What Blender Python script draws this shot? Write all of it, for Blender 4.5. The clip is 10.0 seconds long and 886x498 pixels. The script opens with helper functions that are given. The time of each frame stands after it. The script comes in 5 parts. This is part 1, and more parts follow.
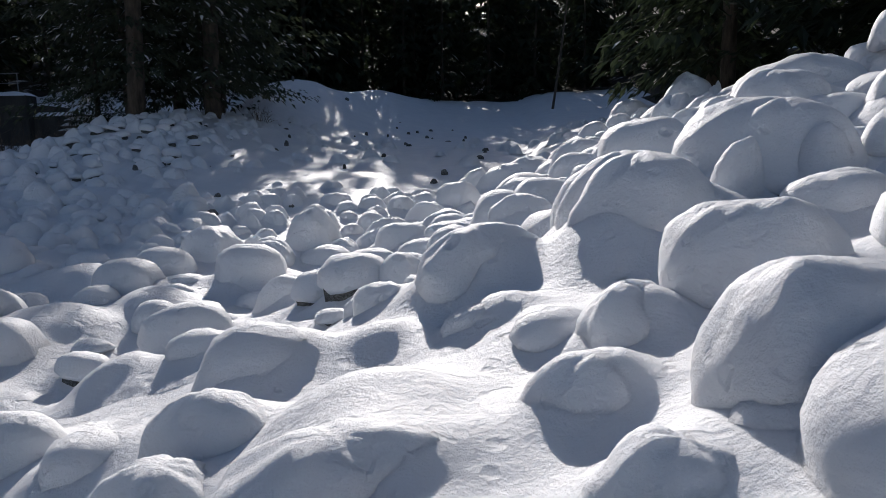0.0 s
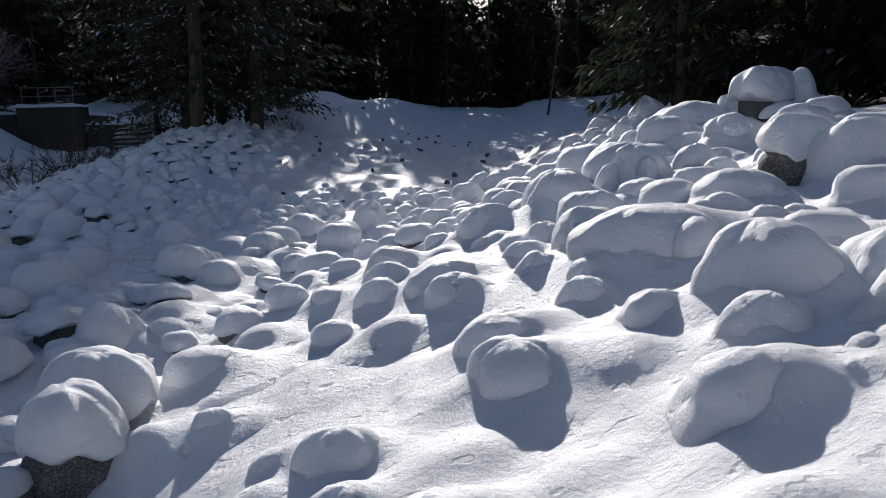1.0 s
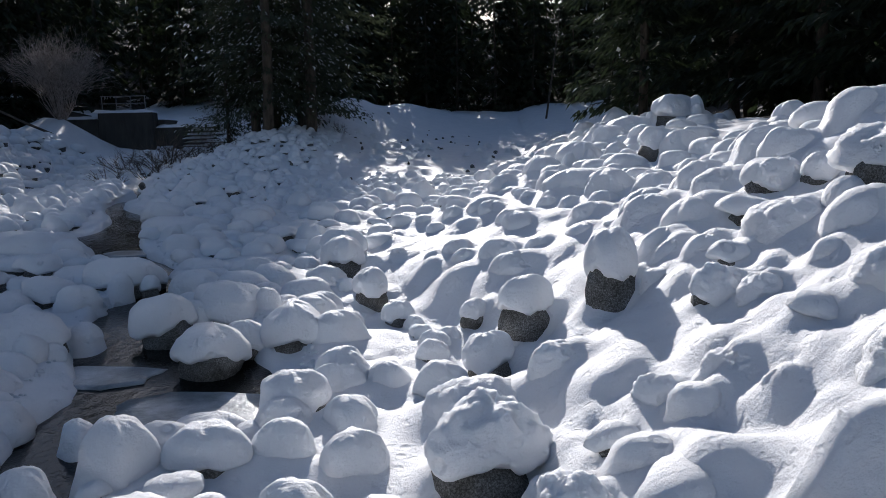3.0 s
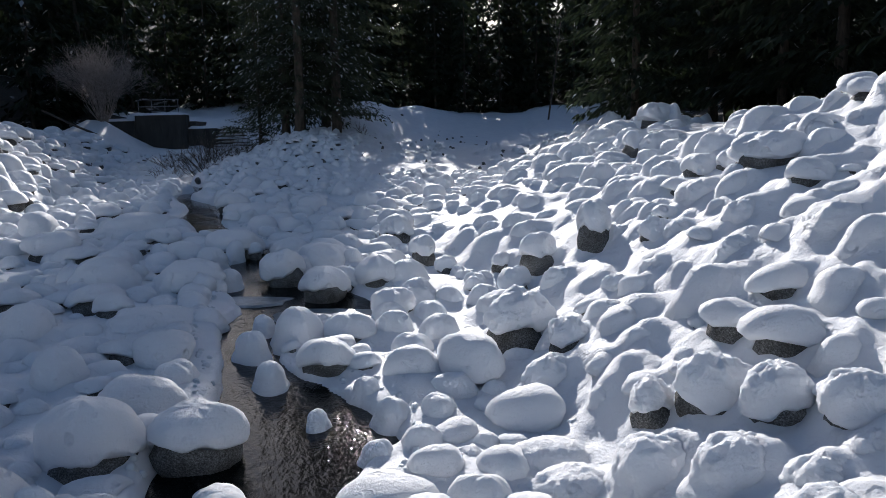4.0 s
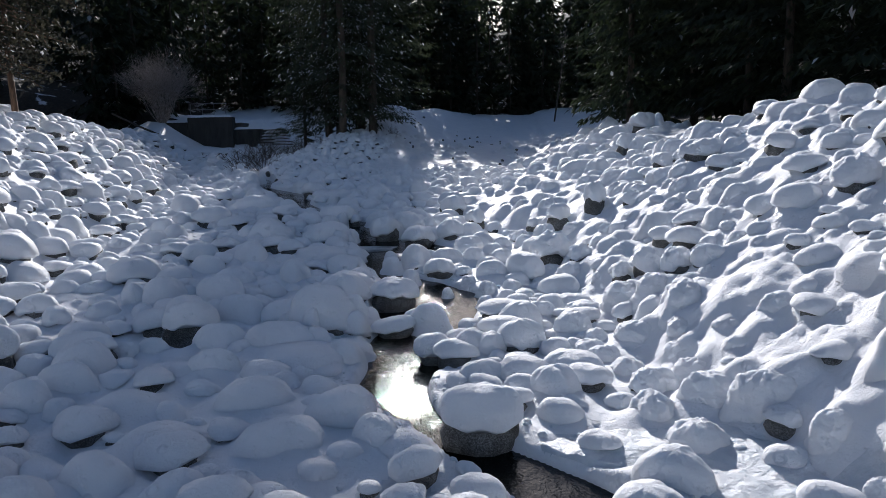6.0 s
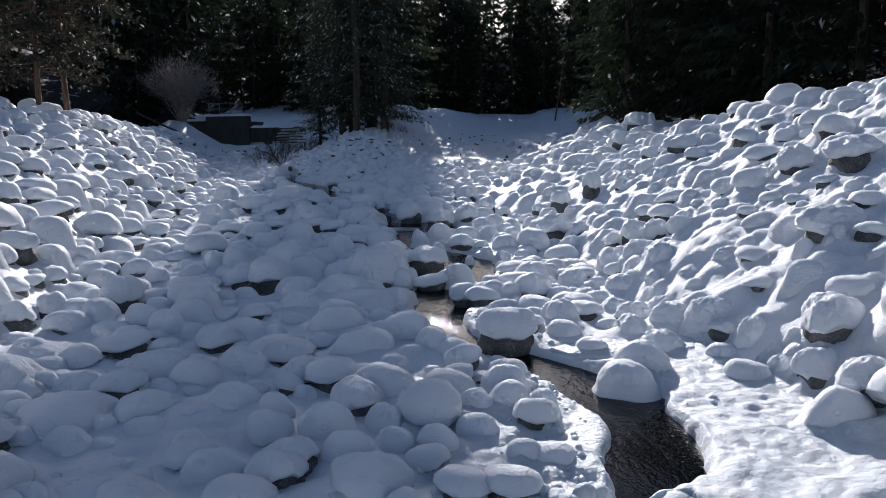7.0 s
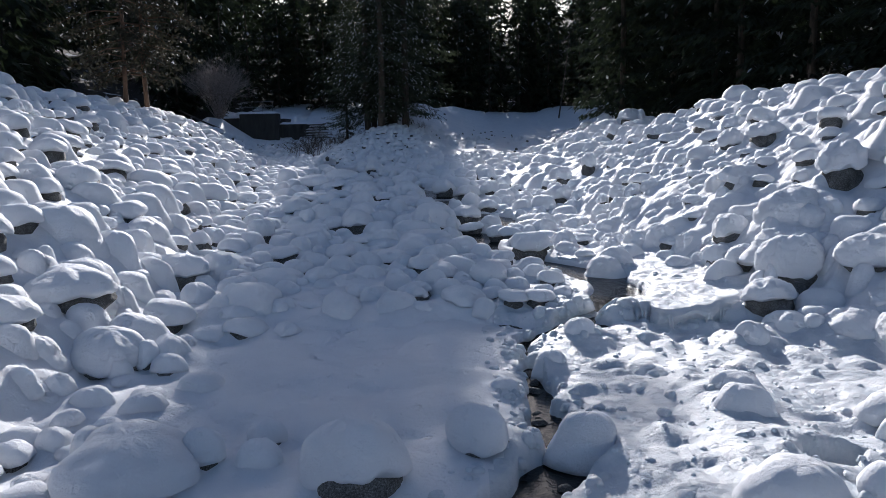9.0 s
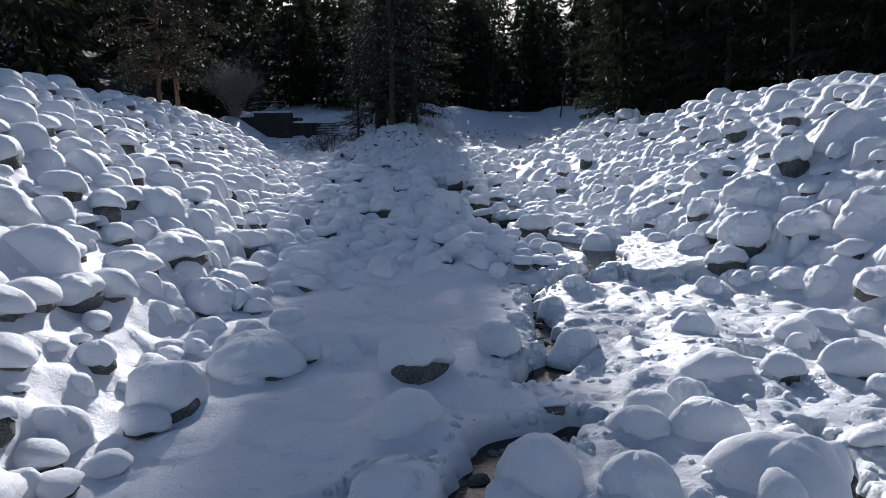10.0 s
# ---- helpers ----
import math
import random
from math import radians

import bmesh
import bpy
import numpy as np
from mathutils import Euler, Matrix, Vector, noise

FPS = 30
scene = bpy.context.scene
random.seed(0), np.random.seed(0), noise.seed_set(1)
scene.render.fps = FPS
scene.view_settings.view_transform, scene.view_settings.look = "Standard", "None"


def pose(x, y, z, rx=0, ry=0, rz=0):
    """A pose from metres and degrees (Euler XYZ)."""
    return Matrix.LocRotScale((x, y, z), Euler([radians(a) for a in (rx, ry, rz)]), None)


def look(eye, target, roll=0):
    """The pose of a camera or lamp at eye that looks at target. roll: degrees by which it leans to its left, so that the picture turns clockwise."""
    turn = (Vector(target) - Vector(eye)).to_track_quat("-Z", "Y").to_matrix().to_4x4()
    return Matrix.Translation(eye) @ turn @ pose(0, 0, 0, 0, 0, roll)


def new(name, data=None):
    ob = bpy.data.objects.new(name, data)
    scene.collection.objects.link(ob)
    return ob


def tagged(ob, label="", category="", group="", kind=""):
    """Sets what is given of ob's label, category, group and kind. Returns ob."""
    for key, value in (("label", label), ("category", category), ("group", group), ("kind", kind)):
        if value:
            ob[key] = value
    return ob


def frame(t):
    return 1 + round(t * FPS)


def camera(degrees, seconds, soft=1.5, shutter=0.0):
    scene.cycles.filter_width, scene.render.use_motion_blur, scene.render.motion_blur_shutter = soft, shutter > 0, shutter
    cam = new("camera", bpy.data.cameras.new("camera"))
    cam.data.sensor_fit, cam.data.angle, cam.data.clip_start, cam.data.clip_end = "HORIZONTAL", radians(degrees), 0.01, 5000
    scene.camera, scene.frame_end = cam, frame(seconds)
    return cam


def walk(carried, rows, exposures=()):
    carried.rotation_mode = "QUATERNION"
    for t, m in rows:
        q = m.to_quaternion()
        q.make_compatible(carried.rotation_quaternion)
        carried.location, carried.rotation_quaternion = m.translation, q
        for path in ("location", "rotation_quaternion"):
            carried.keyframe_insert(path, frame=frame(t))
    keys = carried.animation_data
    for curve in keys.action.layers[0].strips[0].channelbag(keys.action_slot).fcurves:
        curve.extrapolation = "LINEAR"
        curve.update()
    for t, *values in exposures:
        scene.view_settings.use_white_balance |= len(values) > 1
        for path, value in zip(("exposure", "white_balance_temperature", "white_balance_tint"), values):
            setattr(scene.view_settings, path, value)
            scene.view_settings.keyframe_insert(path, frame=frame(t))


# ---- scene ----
cam = camera(62.0, 10.0, soft=0.5)
PATH = [
    (0, (0.096, 1.057, 3.074), (0.105, 3.037, 2.79), -1.0),
    (0.5, (-0.031, -1.326, 3.198), (-0.024, 0.653, 2.914), -1.1),
    (1, (-0.244, -3.885, 3.376), (-0.239, -1.906, 3.09), -1.2),
    (1.5, (-0.407, -6.048, 3.369), (-0.406, -4.068, 3.085), -1.1),
    (2, (-0.624, -8.064, 3.338), (-0.624, -6.084, 3.055), -1.1),
    (2.5, (-0.845, -9.935, 3.349), (-0.844, -7.955, 3.065), -1.2),
    (4, (-1.783, -16.314, 3.405), (-1.788, -14.335, 3.118), -1.3),
    (4.5, (-2.169, -18.178, 3.472), (-2.175, -16.199, 3.184), -1.3),
    (5, (-2.551, -19.961, 3.539), (-2.558, -17.982, 3.25), -1.2),
    (5.5, (-2.872, -21.633, 3.554), (-2.881, -19.654, 3.264), -1.2),
    (7, (-3.746, -26.505, 3.417), (-3.754, -24.526, 3.125), -1.1),
    (7.5, (-3.965, -27.996, 3.332), (-3.977, -26.017, 3.04), -1.2),
    (8, (-4.218, -29.538, 3.251), (-4.231, -27.559, 2.959), -1.1),
    (8.5, (-4.504, -31.125, 3.139), (-4.517, -29.146, 2.847), -1.1),
    (9, (-4.74, -32.727, 3.046), (-4.756, -30.749, 2.753), -1.1),
    (9.5, (-4.952, -34.316, 2.983), (-4.97, -32.337, 2.689), -1.1),
    (10, (-5.165, -35.857, 2.961), (-5.185, -33.879, 2.666), -1.0),
]
walk(cam, [(t, look(eye, target, roll)) for t, eye, target, roll in PATH], [(0.0, 0.12, 6150.0, 15.0), (2.0, 0.22, 6050.0, 15.0), (4.0, 0.34, 5980.0, 14.0), (7.0, 0.26, 5860.0, 15.0), (10.0, 0.28, 5860.0, 15.0)])

# ---- light: low winter sun ahead, clear sky ----
SUN_ELEV, SUN_AZ = 22.5, -3.8
world = bpy.data.worlds.new("winter_sky")
scene.world = world
world.use_nodes = True
wn = world.node_tree.nodes
sky = wn.new("ShaderNodeTexSky")
sky.sky_type, sky.sun_disc = "NISHITA", False
sky.sun_elevation, sky.sun_rotation = radians(SUN_ELEV), radians(SUN_AZ)
world.node_tree.links.new(sky.outputs[0], wn["Background"].inputs[0])
wn["Background"].inputs[1].default_value = 0.077
sun_data = bpy.data.lights.new("sun", "SUN")
sun_data.energy, sun_data.angle, sun_data.color = 5.0, radians(0.5), (1.0, 0.935, 0.83)
sun_lamp = new("sun", sun_data)
se, sa = radians(SUN_ELEV), radians(SUN_AZ)
TO_SUN = Vector((math.sin(sa) * math.cos(se), math.cos(sa) * math.cos(se), math.sin(se)))
sun_lamp.matrix_world = look(TO_SUN * 200, (0, 0, 0))


# ---- materials ----
class Mat:
    """A small wrapper for procedural materials."""

    def __init__(self, name, rough=0.6, metal=0.0):
        self.m = bpy.data.materials.new(name)
        self.m.use_nodes = True
        self.t = self.m.node_tree
        self.b = self.t.nodes["Principled BSDF"]
        self.b.inputs["Roughness"].default_value = rough
        self.b.inputs["Metallic"].default_value = metal
        self.co = self.t.nodes.new("ShaderNodeTexCoord").outputs["Object"]

    def noise(self, scale, detail=4.0, rough=0.55, stretch=None, world_space=True):
        n = self.t.nodes.new("ShaderNodeTexNoise")
        n.inputs["Scale"].default_value, n.inputs["Detail"].default_value, n.inputs["Roughness"].default_value = scale, detail, rough
        src = self.geo("Position") if world_space else self.co
        if stretch:
            mp = self.t.nodes.new("ShaderNodeMapping")
            mp.inputs["Scale"].default_value = stretch
            self.t.links.new(src, mp.inputs[0])
            src = mp.outputs[0]
        self.t.links.new(src, n.inputs["Vector"])
        return n.outputs[0]

    def cells(self, scale):
        n = self.t.nodes.new("ShaderNodeTexVoronoi")
        n.inputs["Scale"].default_value = scale
        self.t.links.new(self.geo("Position"), n.inputs["Vector"])
        return n.outputs["Distance"]

    def geo(self, which):
        return self.t.nodes.new("ShaderNodeNewGeometry").outputs[which]

    def ramp(self, value, *stops):
        r = self.t.nodes.new("ShaderNodeValToRGB")
        e = r.color_ramp.elements
        while len(e) < len(stops):
            e.new(0.5)
        for k, (p, c) in zip(e, stops):
            k.position, k.color = p, (*c, 1) if len(c) == 3 else c
        self.t.links.new(value, r.inputs[0])
        return r.outputs[0]

    def mix(self, fac, a, b, mode="MIX"):
        n = self.t.nodes.new("ShaderNodeMix")
        n.data_type, n.blend_type = "RGBA", mode
        for v, i in ((fac, 0), (a, 6), (b, 7)):
            if isinstance(v, (int, float)):
                n.inputs[i].default_value = v
            elif isinstance(v, tuple):
                n.inputs[i].default_value = (*v, 1)
            else:
                self.t.links.new(v, n.inputs[i])
        return n.outputs[2]

    def put(self, socket, value):
        self.t.links.new(value, self.b.inputs[socket])
        return self

    def bump(self, *layers):
        prev = None
        for height, strength, dist in layers:
            n = self.t.nodes.new("ShaderNodeBump")
            n.inputs["Strength"].default_value, n.inputs["Distance"].default_value = strength, dist
            self.t.links.new(height, n.inputs["Height"])
            if prev:
                self.t.links.new(prev, n.inputs["Normal"])
            prev = n.outputs[0]
        self.t.links.new(prev, self.b.inputs["Normal"])
        return self


def snow_material():
    k = Mat("snow", 0.6)
    k.put("Base Color", k.mix(k.ramp(k.noise(1.3), (0.3, (0, 0, 0)), (0.7, (1, 1, 1))), (0.76, 0.78, 0.81), (0.84, 0.85, 0.87)))
    pits = k.ramp(k.noise(6.5, 1.5), (0.64, (1, 1, 1)), (0.70, (0, 0, 0)))
    prints = k.mix(k.ramp(k.noise(0.9, 2), (0.52, (0, 0, 0)), (0.56, (1, 1, 1))), (1, 1, 1), k.ramp(k.cells(2.7), (0.10, (0, 0, 0)), (0.19, (1, 1, 1))))
    k.bump((prints, 0.7, 0.06), (pits, 0.5, 0.05), (k.noise(5, 6, 0.6), 0.6, 0.06), (k.noise(13, 5, 0.65), 0.4, 0.035), (k.noise(30, 5, 0.7), 0.65, 0.027), (k.noise(110, 4, 0.8), 0.5, 0.01))
    k.b.inputs["Specular IOR Level"].default_value = 0.3
    k.b.inputs["Subsurface Weight"].default_value = 0.6
    k.b.inputs["Subsurface Radius"].default_value = (0.9, 0.96, 1.0)
    k.b.inputs["Subsurface Scale"].default_value = 0.06
    return k.m


def rock_material():
    k = Mat("granite", 0.85)
    speck = k.ramp(k.noise(60, 3, 0.7), (0.38, (0.07, 0.068, 0.062)), (0.52, (0.17, 0.17, 0.165)), (0.66, (0.33, 0.33, 0.32)))
    stain = k.ramp(k.noise(3.5, 5), (0.35, (0.42, 0.41, 0.38)), (0.65, (1, 1, 1)))
    k.put("Base Color", k.mix(1.0, speck, stain, "MULTIPLY"))
    k.bump((k.noise(6, 6, 0.6), 0.8, 0.08), (k.noise(45, 4, 0.7), 0.6, 0.015))
    return k.m


def water_material():
    k = Mat("dark_stream_water", 0.02)
    k.b.inputs["IOR"].default_value = 1.33
    k.put("Base Color", k.ramp(k.noise(1.1, 4), (0.35, (0.001, 0.0015, 0.002)), (0.7, (0.005, 0.006, 0.006))))
    k.bump((k.noise(2.2, 3, 0.5, (1.0, 0.55, 1.0)), 0.22, 0.03), (k.noise(8, 3, 0.55, (1.0, 0.6, 1.0)), 0.4, 0.028), (k.noise(30, 2, 0.5), 0.45, 0.009))
    return k.m


def crust_material():
    """Wind-beaten, frost-covered ice: rippled, lumpy and a little glossy."""
    k = Mat("crusted_ice", 0.42)
    k.put("Base Color", k.mix(k.ramp(k.noise(2.2, 5), (0.38, (0, 0, 0)), (0.62, (1, 1, 1))), (0.56, 0.61, 0.66), (0.77, 0.79, 0.81)))
    lumps = k.ramp(k.noise(7, 3, 0.5), (0.40, (0, 0, 0)), (0.56, (1, 1, 1)))
    k.bump((lumps, 0.35, 0.03), (k.noise(3.2, 5, 0.6, (1.0, 2.2, 1.0)), 0.5, 0.05), (k.noise(19, 5, 0.7), 0.8, 0.025), (k.noise(90, 4, 0.75), 0.8, 0.008))
    k.b.inputs["Subsurface Weight"].default_value = 0.4
    k.b.inputs["Subsurface Radius"].default_value = (0.75, 0.93, 1.0)
    k.b.inputs["Subsurface Scale"].default_value = 0.03
    return k.m


def ice_material():
    k = Mat("grey_stream_ice", 0.3)
    k.put("Base Color", k.ramp(k.noise(1.6, 6, 0.6), (0.34, (0.10, 0.115, 0.125)), (0.5, (0.28, 0.31, 0.33)), (0.68, (0.58, 0.61, 0.64))))
    k.bump((k.noise(4, 6, 0.6), 0.5, 0.04), (k.noise(40, 4), 0.4, 0.008))
    return k.m


def needle_material(name, dark, light, frosted):
    k = Mat(name, 0.7)
    rnd = k.geo("Random Per Island")
    green = k.mix(k.ramp(k.noise(0.9, 3), (0.35, (0, 0, 0)), (0.65, (1, 1, 1))), dark, light)
    colour = k.mix(k.ramp(rnd, (1 - frosted - 0.01, (0, 0, 0)), (1 - frosted, (1, 1, 1))), green, (0.78, 0.8, 0.83))
    k.put("Base Color", colour)
    thin = k.t.nodes.new("ShaderNodeBsdfTranslucent")
    both = k.t.nodes.new("ShaderNodeMixShader")
    both.inputs[0].default_value = 0.35
    k.t.links.new(colour, thin.inputs[0])
    k.t.links.new(k.b.outputs[0], both.inputs[1])
    k.t.links.new(thin.outputs[0], both.inputs[2])
    k.t.links.new(both.outputs[0], k.t.nodes["Material Output"].inputs[0])
    return k.m


def bark_material(name, a, b):
    k = Mat(name, 0.9)
    k.put("Base Color", k.ramp(k.noise(7, 5, 0.65, (1, 1, 0.25)), (0.35, a), (0.65, b)))
    k.bump((k.noise(14, 5, 0.7, (1, 1, 0.2)), 0.9, 0.04))
    return k.m


def concrete_material():
    k = Mat("weathered_concrete", 0.85)
    streak = k.noise(2.2, 5, 0.6, (1, 1, 0.18))
    k.put("Base Color", k.mix(k.ramp(k.noise(0.9, 5), (0.35, (0, 0, 0)), (0.65, (1, 1, 1))), k.ramp(streak, (0.35, (0.02, 0.018, 0.016)), (0.65, (0.075, 0.07, 0.062))), (0.045, 0.042, 0.038)))
    k.bump((k.noise(20, 5), 0.4, 0.02))
    return k.m


def plain_material(name, a, b, scale=8, rough=0.7, metal=0.0):
    k = Mat(name, rough, metal)
    k.put("Base Color", k.ramp(k.noise(scale, 4), (0.35, a), (0.65, b)))
    k.bump((k.noise(scale * 4, 3), 0.3, 0.01))
    return k.m


def forest_floor_material():
    k = Mat("forest_floor", 0.9)
    litter = k.ramp(k.noise(3.0, 6, 0.65), (0.35, (0.012, 0.010, 0.007)), (0.65, (0.045, 0.034, 0.022)))
    k.put("Base Color", k.mix(k.ramp(k.noise(0.55, 5, 0.6), (0.60, (0, 0, 0)), (0.66, (1, 1, 1))), litter, (0.7, 0.72, 0.76)))
    k.bump((k.noise(9, 5), 0.6, 0.08))
    return k.m


CRUST = crust_material()
SNOW, ROCK, WATER, ICE = snow_material(), rock_material(), water_material(), ice_material()
FOREST_FLOOR = forest_floor_material()
NEEDLES = needle_material("spruce_needles", (0.012, 0.019, 0.010), (0.034, 0.048, 0.022), 0.002)
NEEDLES_FROSTED = needle_material("frosted_needles", (0.022, 0.032, 0.017), (0.07, 0.082, 0.045), 0.05)
NEEDLES_PINE = needle_material("pine_needles", (0.018, 0.019, 0.012), (0.042, 0.039, 0.023), 0.008)
BARK = bark_material("spruce_bark", (0.035, 0.027, 0.02), (0.10, 0.08, 0.06))
BARK_PINE = bark_material("pine_bark", (0.06, 0.035, 0.022), (0.17, 0.10, 0.06))
TWIG = plain_material("frosted_twigs", (0.17, 0.13, 0.11), (0.42, 0.37, 0.34), 5)
DRY = plain_material("dry_brown_wood", (0.045, 0.034, 0.026), (0.11, 0.085, 0.065), 7)
CONCRETE = concrete_material()
WOOD = plain_material("old_boards", (0.05, 0.04, 0.03), (0.14, 0.11, 0.085), 6)
STEEL = plain_material("grey_steel_rail", (0.16, 0.16, 0.17), (0.30, 0.30, 0.31), 9, 0.5, 0.6)


# ---- the lie of the land ----
def along(y, *knots):
    """A smooth line through (y, value) knots."""
    ys, vs = np.array(knots, float).T
    y = np.asarray(y, float)
    return sum(np.interp(y + d, ys, vs) for d in (-0.8, -0.4, 0.0, 0.4, 0.8)) / 5


def step(a, b, v):
    t = np.clip((v - a) / (b - a), 0, 1)
    return t * t * (3 - 2 * t)


def soft_min(a, b, k):
    h = np.clip(0.5 + 0.5 * (b - a) / k, 0, 1)
    return b * (1 - h) + a * h - k * h * (1 - h)


def bed(y):
    return along(y, (-60, -1.2), (-30, -0.2), (-25, -0.16), (-21.8, -0.08), (-20.2, 0.14), (-11, 0.42), (-4, 0.75), (5, 1.2), (12, 1.55), (20, 1.75), (30, 2.1), (40, 2.4), (60, 4.0))


def toe_right(y):
    return along(y, (-60, 0.2), (-30, 1.0), (-26, 1.35), (-23, 1.4), (-21, 1.1), (-18.5, 0.5), (-16, -0.3), (-8, -0.9), (-3, -1.0), (-1, -1.8), (1, -3.0), (5, -3.2), (9, -1.6), (14, 1.0), (24, 2.5), (40, 5.0), (60, 6.0))


def toe_left(y):
    return along(y, (-60, -8.5), (-30, -8.8), (-20, -9.6), (-12, -11.2), (0, -13.6), (10, -15.4), (20, -18.5), (30, -22.0), (45, -25.0))


def stream_x(y):
    return along(y, (-60, -7.0), (-36, -5.6), (-30, -4.8), (-28.3, -4.35), (-26.6, -4.2), (-25.6, -3.6), (-24, -3.85), (-21.2, -3.75), (-20.6, -2.0), (-19.5, -1.6), (-17.3, -1.5), (-16.0, -2.2), (-15.4, -3.0), (-14.6, -3.75), (-13.5, -4.05), (-11.8, -4.15), (-10, -3.35), (-8.4, -3.0), (-6.6, -4.75), (-5.7, -4.95), (-4.7, -4.05), (-3, -4.4), (0, -5.9), (4.5, -8.6), (8.5, -10.1), (12, -11.5), (20, -14.0), (30, -17.0), (38, -19.0), (60, -21.0))


def land(x, y):
    """Height of the ground under the stones, without the stream's cut."""
    x, y = np.asarray(x, float), np.asarray(y, float)
    # the small frozen fall makes a sharper step in the bed
    b = bed(y) + 0.22 * (step(-20.85, -20.5, y + 0.25 * np.sin(1.7 * x)) - step(-21.8, -19.5, y)) * step(-6, -4, x)
    r = np.maximum(x - toe_right(y), 0)
    top_r = along(y, (-60, 3.9), (-20, 3.9), (-8, 3.7), (2, 2.65), (12, 1.95), (24, 1.15), (40, 0.5), (60, 0.5))
    slope_r = along(y, (-60, 0.7), (-30, 0.72), (-22, 0.74), (-17, 0.62), (-10, 0.56), (-3, 0.55), (-1, 0.38), (1, 0.27), (6, 0.27), (12, 0.42), (60, 0.49))
    right = soft_min(slope_r * r, top_r + 0.03 * r, 0.8) * step(0, 0.8, r)
    l = np.maximum(toe_left(y) - x, 0)
    top_l = along(y, (-60, 4.2), (-10, 4.4), (5, 3.6), (20, 2.8), (30, 2.0), (40, 1.5))
    left = soft_min(0.6 * l, top_l + 0.02 * l, 0.8) * step(0, 0.8, l)
    # the spit between the two arms, with the tall trees
    spit = 1.5 * np.exp(-(((x + 9.8 - 0.12 * (y - 24)) / 3.4) ** 2) - ((y - 26.5) / 7.5) ** 2)
    # the smooth snow ramp and the hill behind
    ramp = along(y, (-60, 0), (12, 0), (20, 0.45), (30, 0.75), (40, 0.9), (48, 1.2), (60, 2.4), (90, 6.0), (200, 30.0), (600, 60))
    ramp = ramp * step(-16, -8, x - 0.0 * y) + ramp * (1 - step(-16, -8, x)) * step(50, 70, y)
    hump = 3.0 * np.exp(-(((x + 8.0) / 3.6) ** 2) - ((y - 41.5) / 7.0) ** 2) + 1.7 * np.exp(-(((x + 4.2) / 4.2) ** 2) - ((y - 51) / 7.5) ** 2)
    # the left arm climbs to the weir, with a snowy terrace behind it
    arm = 1 - step(-15, -11, x)
    weir = arm * (0.9 * step(24, 38, y) * step(-27, -24, x) + 2.0 * step(41, 44, y)) * (1 - step(60, 75, y))
    knoll = 2.0 * np.exp(-(((x + 26.4) / 2.2) ** 2) - ((y - 38.0) / 2.4) ** 2)
    # wooded slopes on both sides
    side = 0.22 * np.maximum(x - 14, 0) + 0.25 * np.maximum(-32 - x, 0)
    return b + weir + right + left + spit + ramp + hump + knoll + np.minimum(side, 40)


def width_of_stream(y):
    return along(y, (-60, 0.02), (-32, 0.02), (-20.9, 0.03), (-20.0, 0.72), (-18, 0.78), (-16.8, 0.6), (-15.5, 0.3), (-14.3, 0.5), (-13, 0.6), (-11.5, 0.65), (-10.2, 1.25), (-9.2, 1.1), (-8.4, 0.8), (-6.8, 0.4), (-5.8, 0.5), (-5.0, 1.15), (-4.2, 1.35), (-2.6, 1.45), (-1.0, 0.7), (2, 0.5), (4.5, 1.0), (6.5, 0.8), (9, 0.6), (12, 0.35), (30, 0.25))


def water_level(y):
    return bed(y) - 0.10 - 0.12 * (1 - step(-22.5, -20.8, np.asarray(y, float)))


def ground(x, y):
    """Snow surface between the stones, with the stream cut into it."""
    z = land(x, y)
    x, y = np.asarray(x, float), np.asarray(y, float)
    wob = 0.25 * np.sin(1.7 * y + 0.6) + 0.18 * np.sin(3.1 * y + 2 * x)
    off = np.abs(x - stream_x(y) - 0.3 * np.sin(0.9 * y)) + wob * 0.5 * np.minimum(width_of_stream(y), 1.0)
    w = width_of_stream(y)
    cut = (1 - step(w * 0.7, w * 1.02 + 0.04, off)) * step(0.03, 0.11, w)
    return z - 0.45 * np.maximum(cut, cracks(x, y))


# where the ice has broken open below the small fall: centre line and half width
CRACKS = (
    ((-2.45, -20.85, 0.16), (-3.1, -21.2, 0.10), (-3.62, -21.7, 0.10), (-3.58, -23.0, 0.15), (-3.62, -24.3, 0.2), (-3.5, -25.4, 0.42), (-4.0, -26.1, 0.28), (-4.5, -26.65, 0.16)),
    ((-3.75, -27.95, 0.2), (-4.15, -28.2, 0.34), (-4.75, -28.5, 0.30), (-5.0, -29.1, 0.30), (-5.2, -29.8, 0.1)),
    ((-1.2, -28.1, 0.08), (-1.5, -29.2, 0.24), (-1.9, -30.2, 0.3)),
    ((-2.0, -27.5, 0.08), (-2.4, -27.9, 0.17)),
    ((-0.8, -25.6, 0.12), (-1.1, -25.9, 0.10)),
    ((-0.7, -26.5, 0.10), (-0.95, -26.9, 0.08)),
    ((-5.9, -29.4, 0.05), (-6.4, -29.8, 0.16)),
)


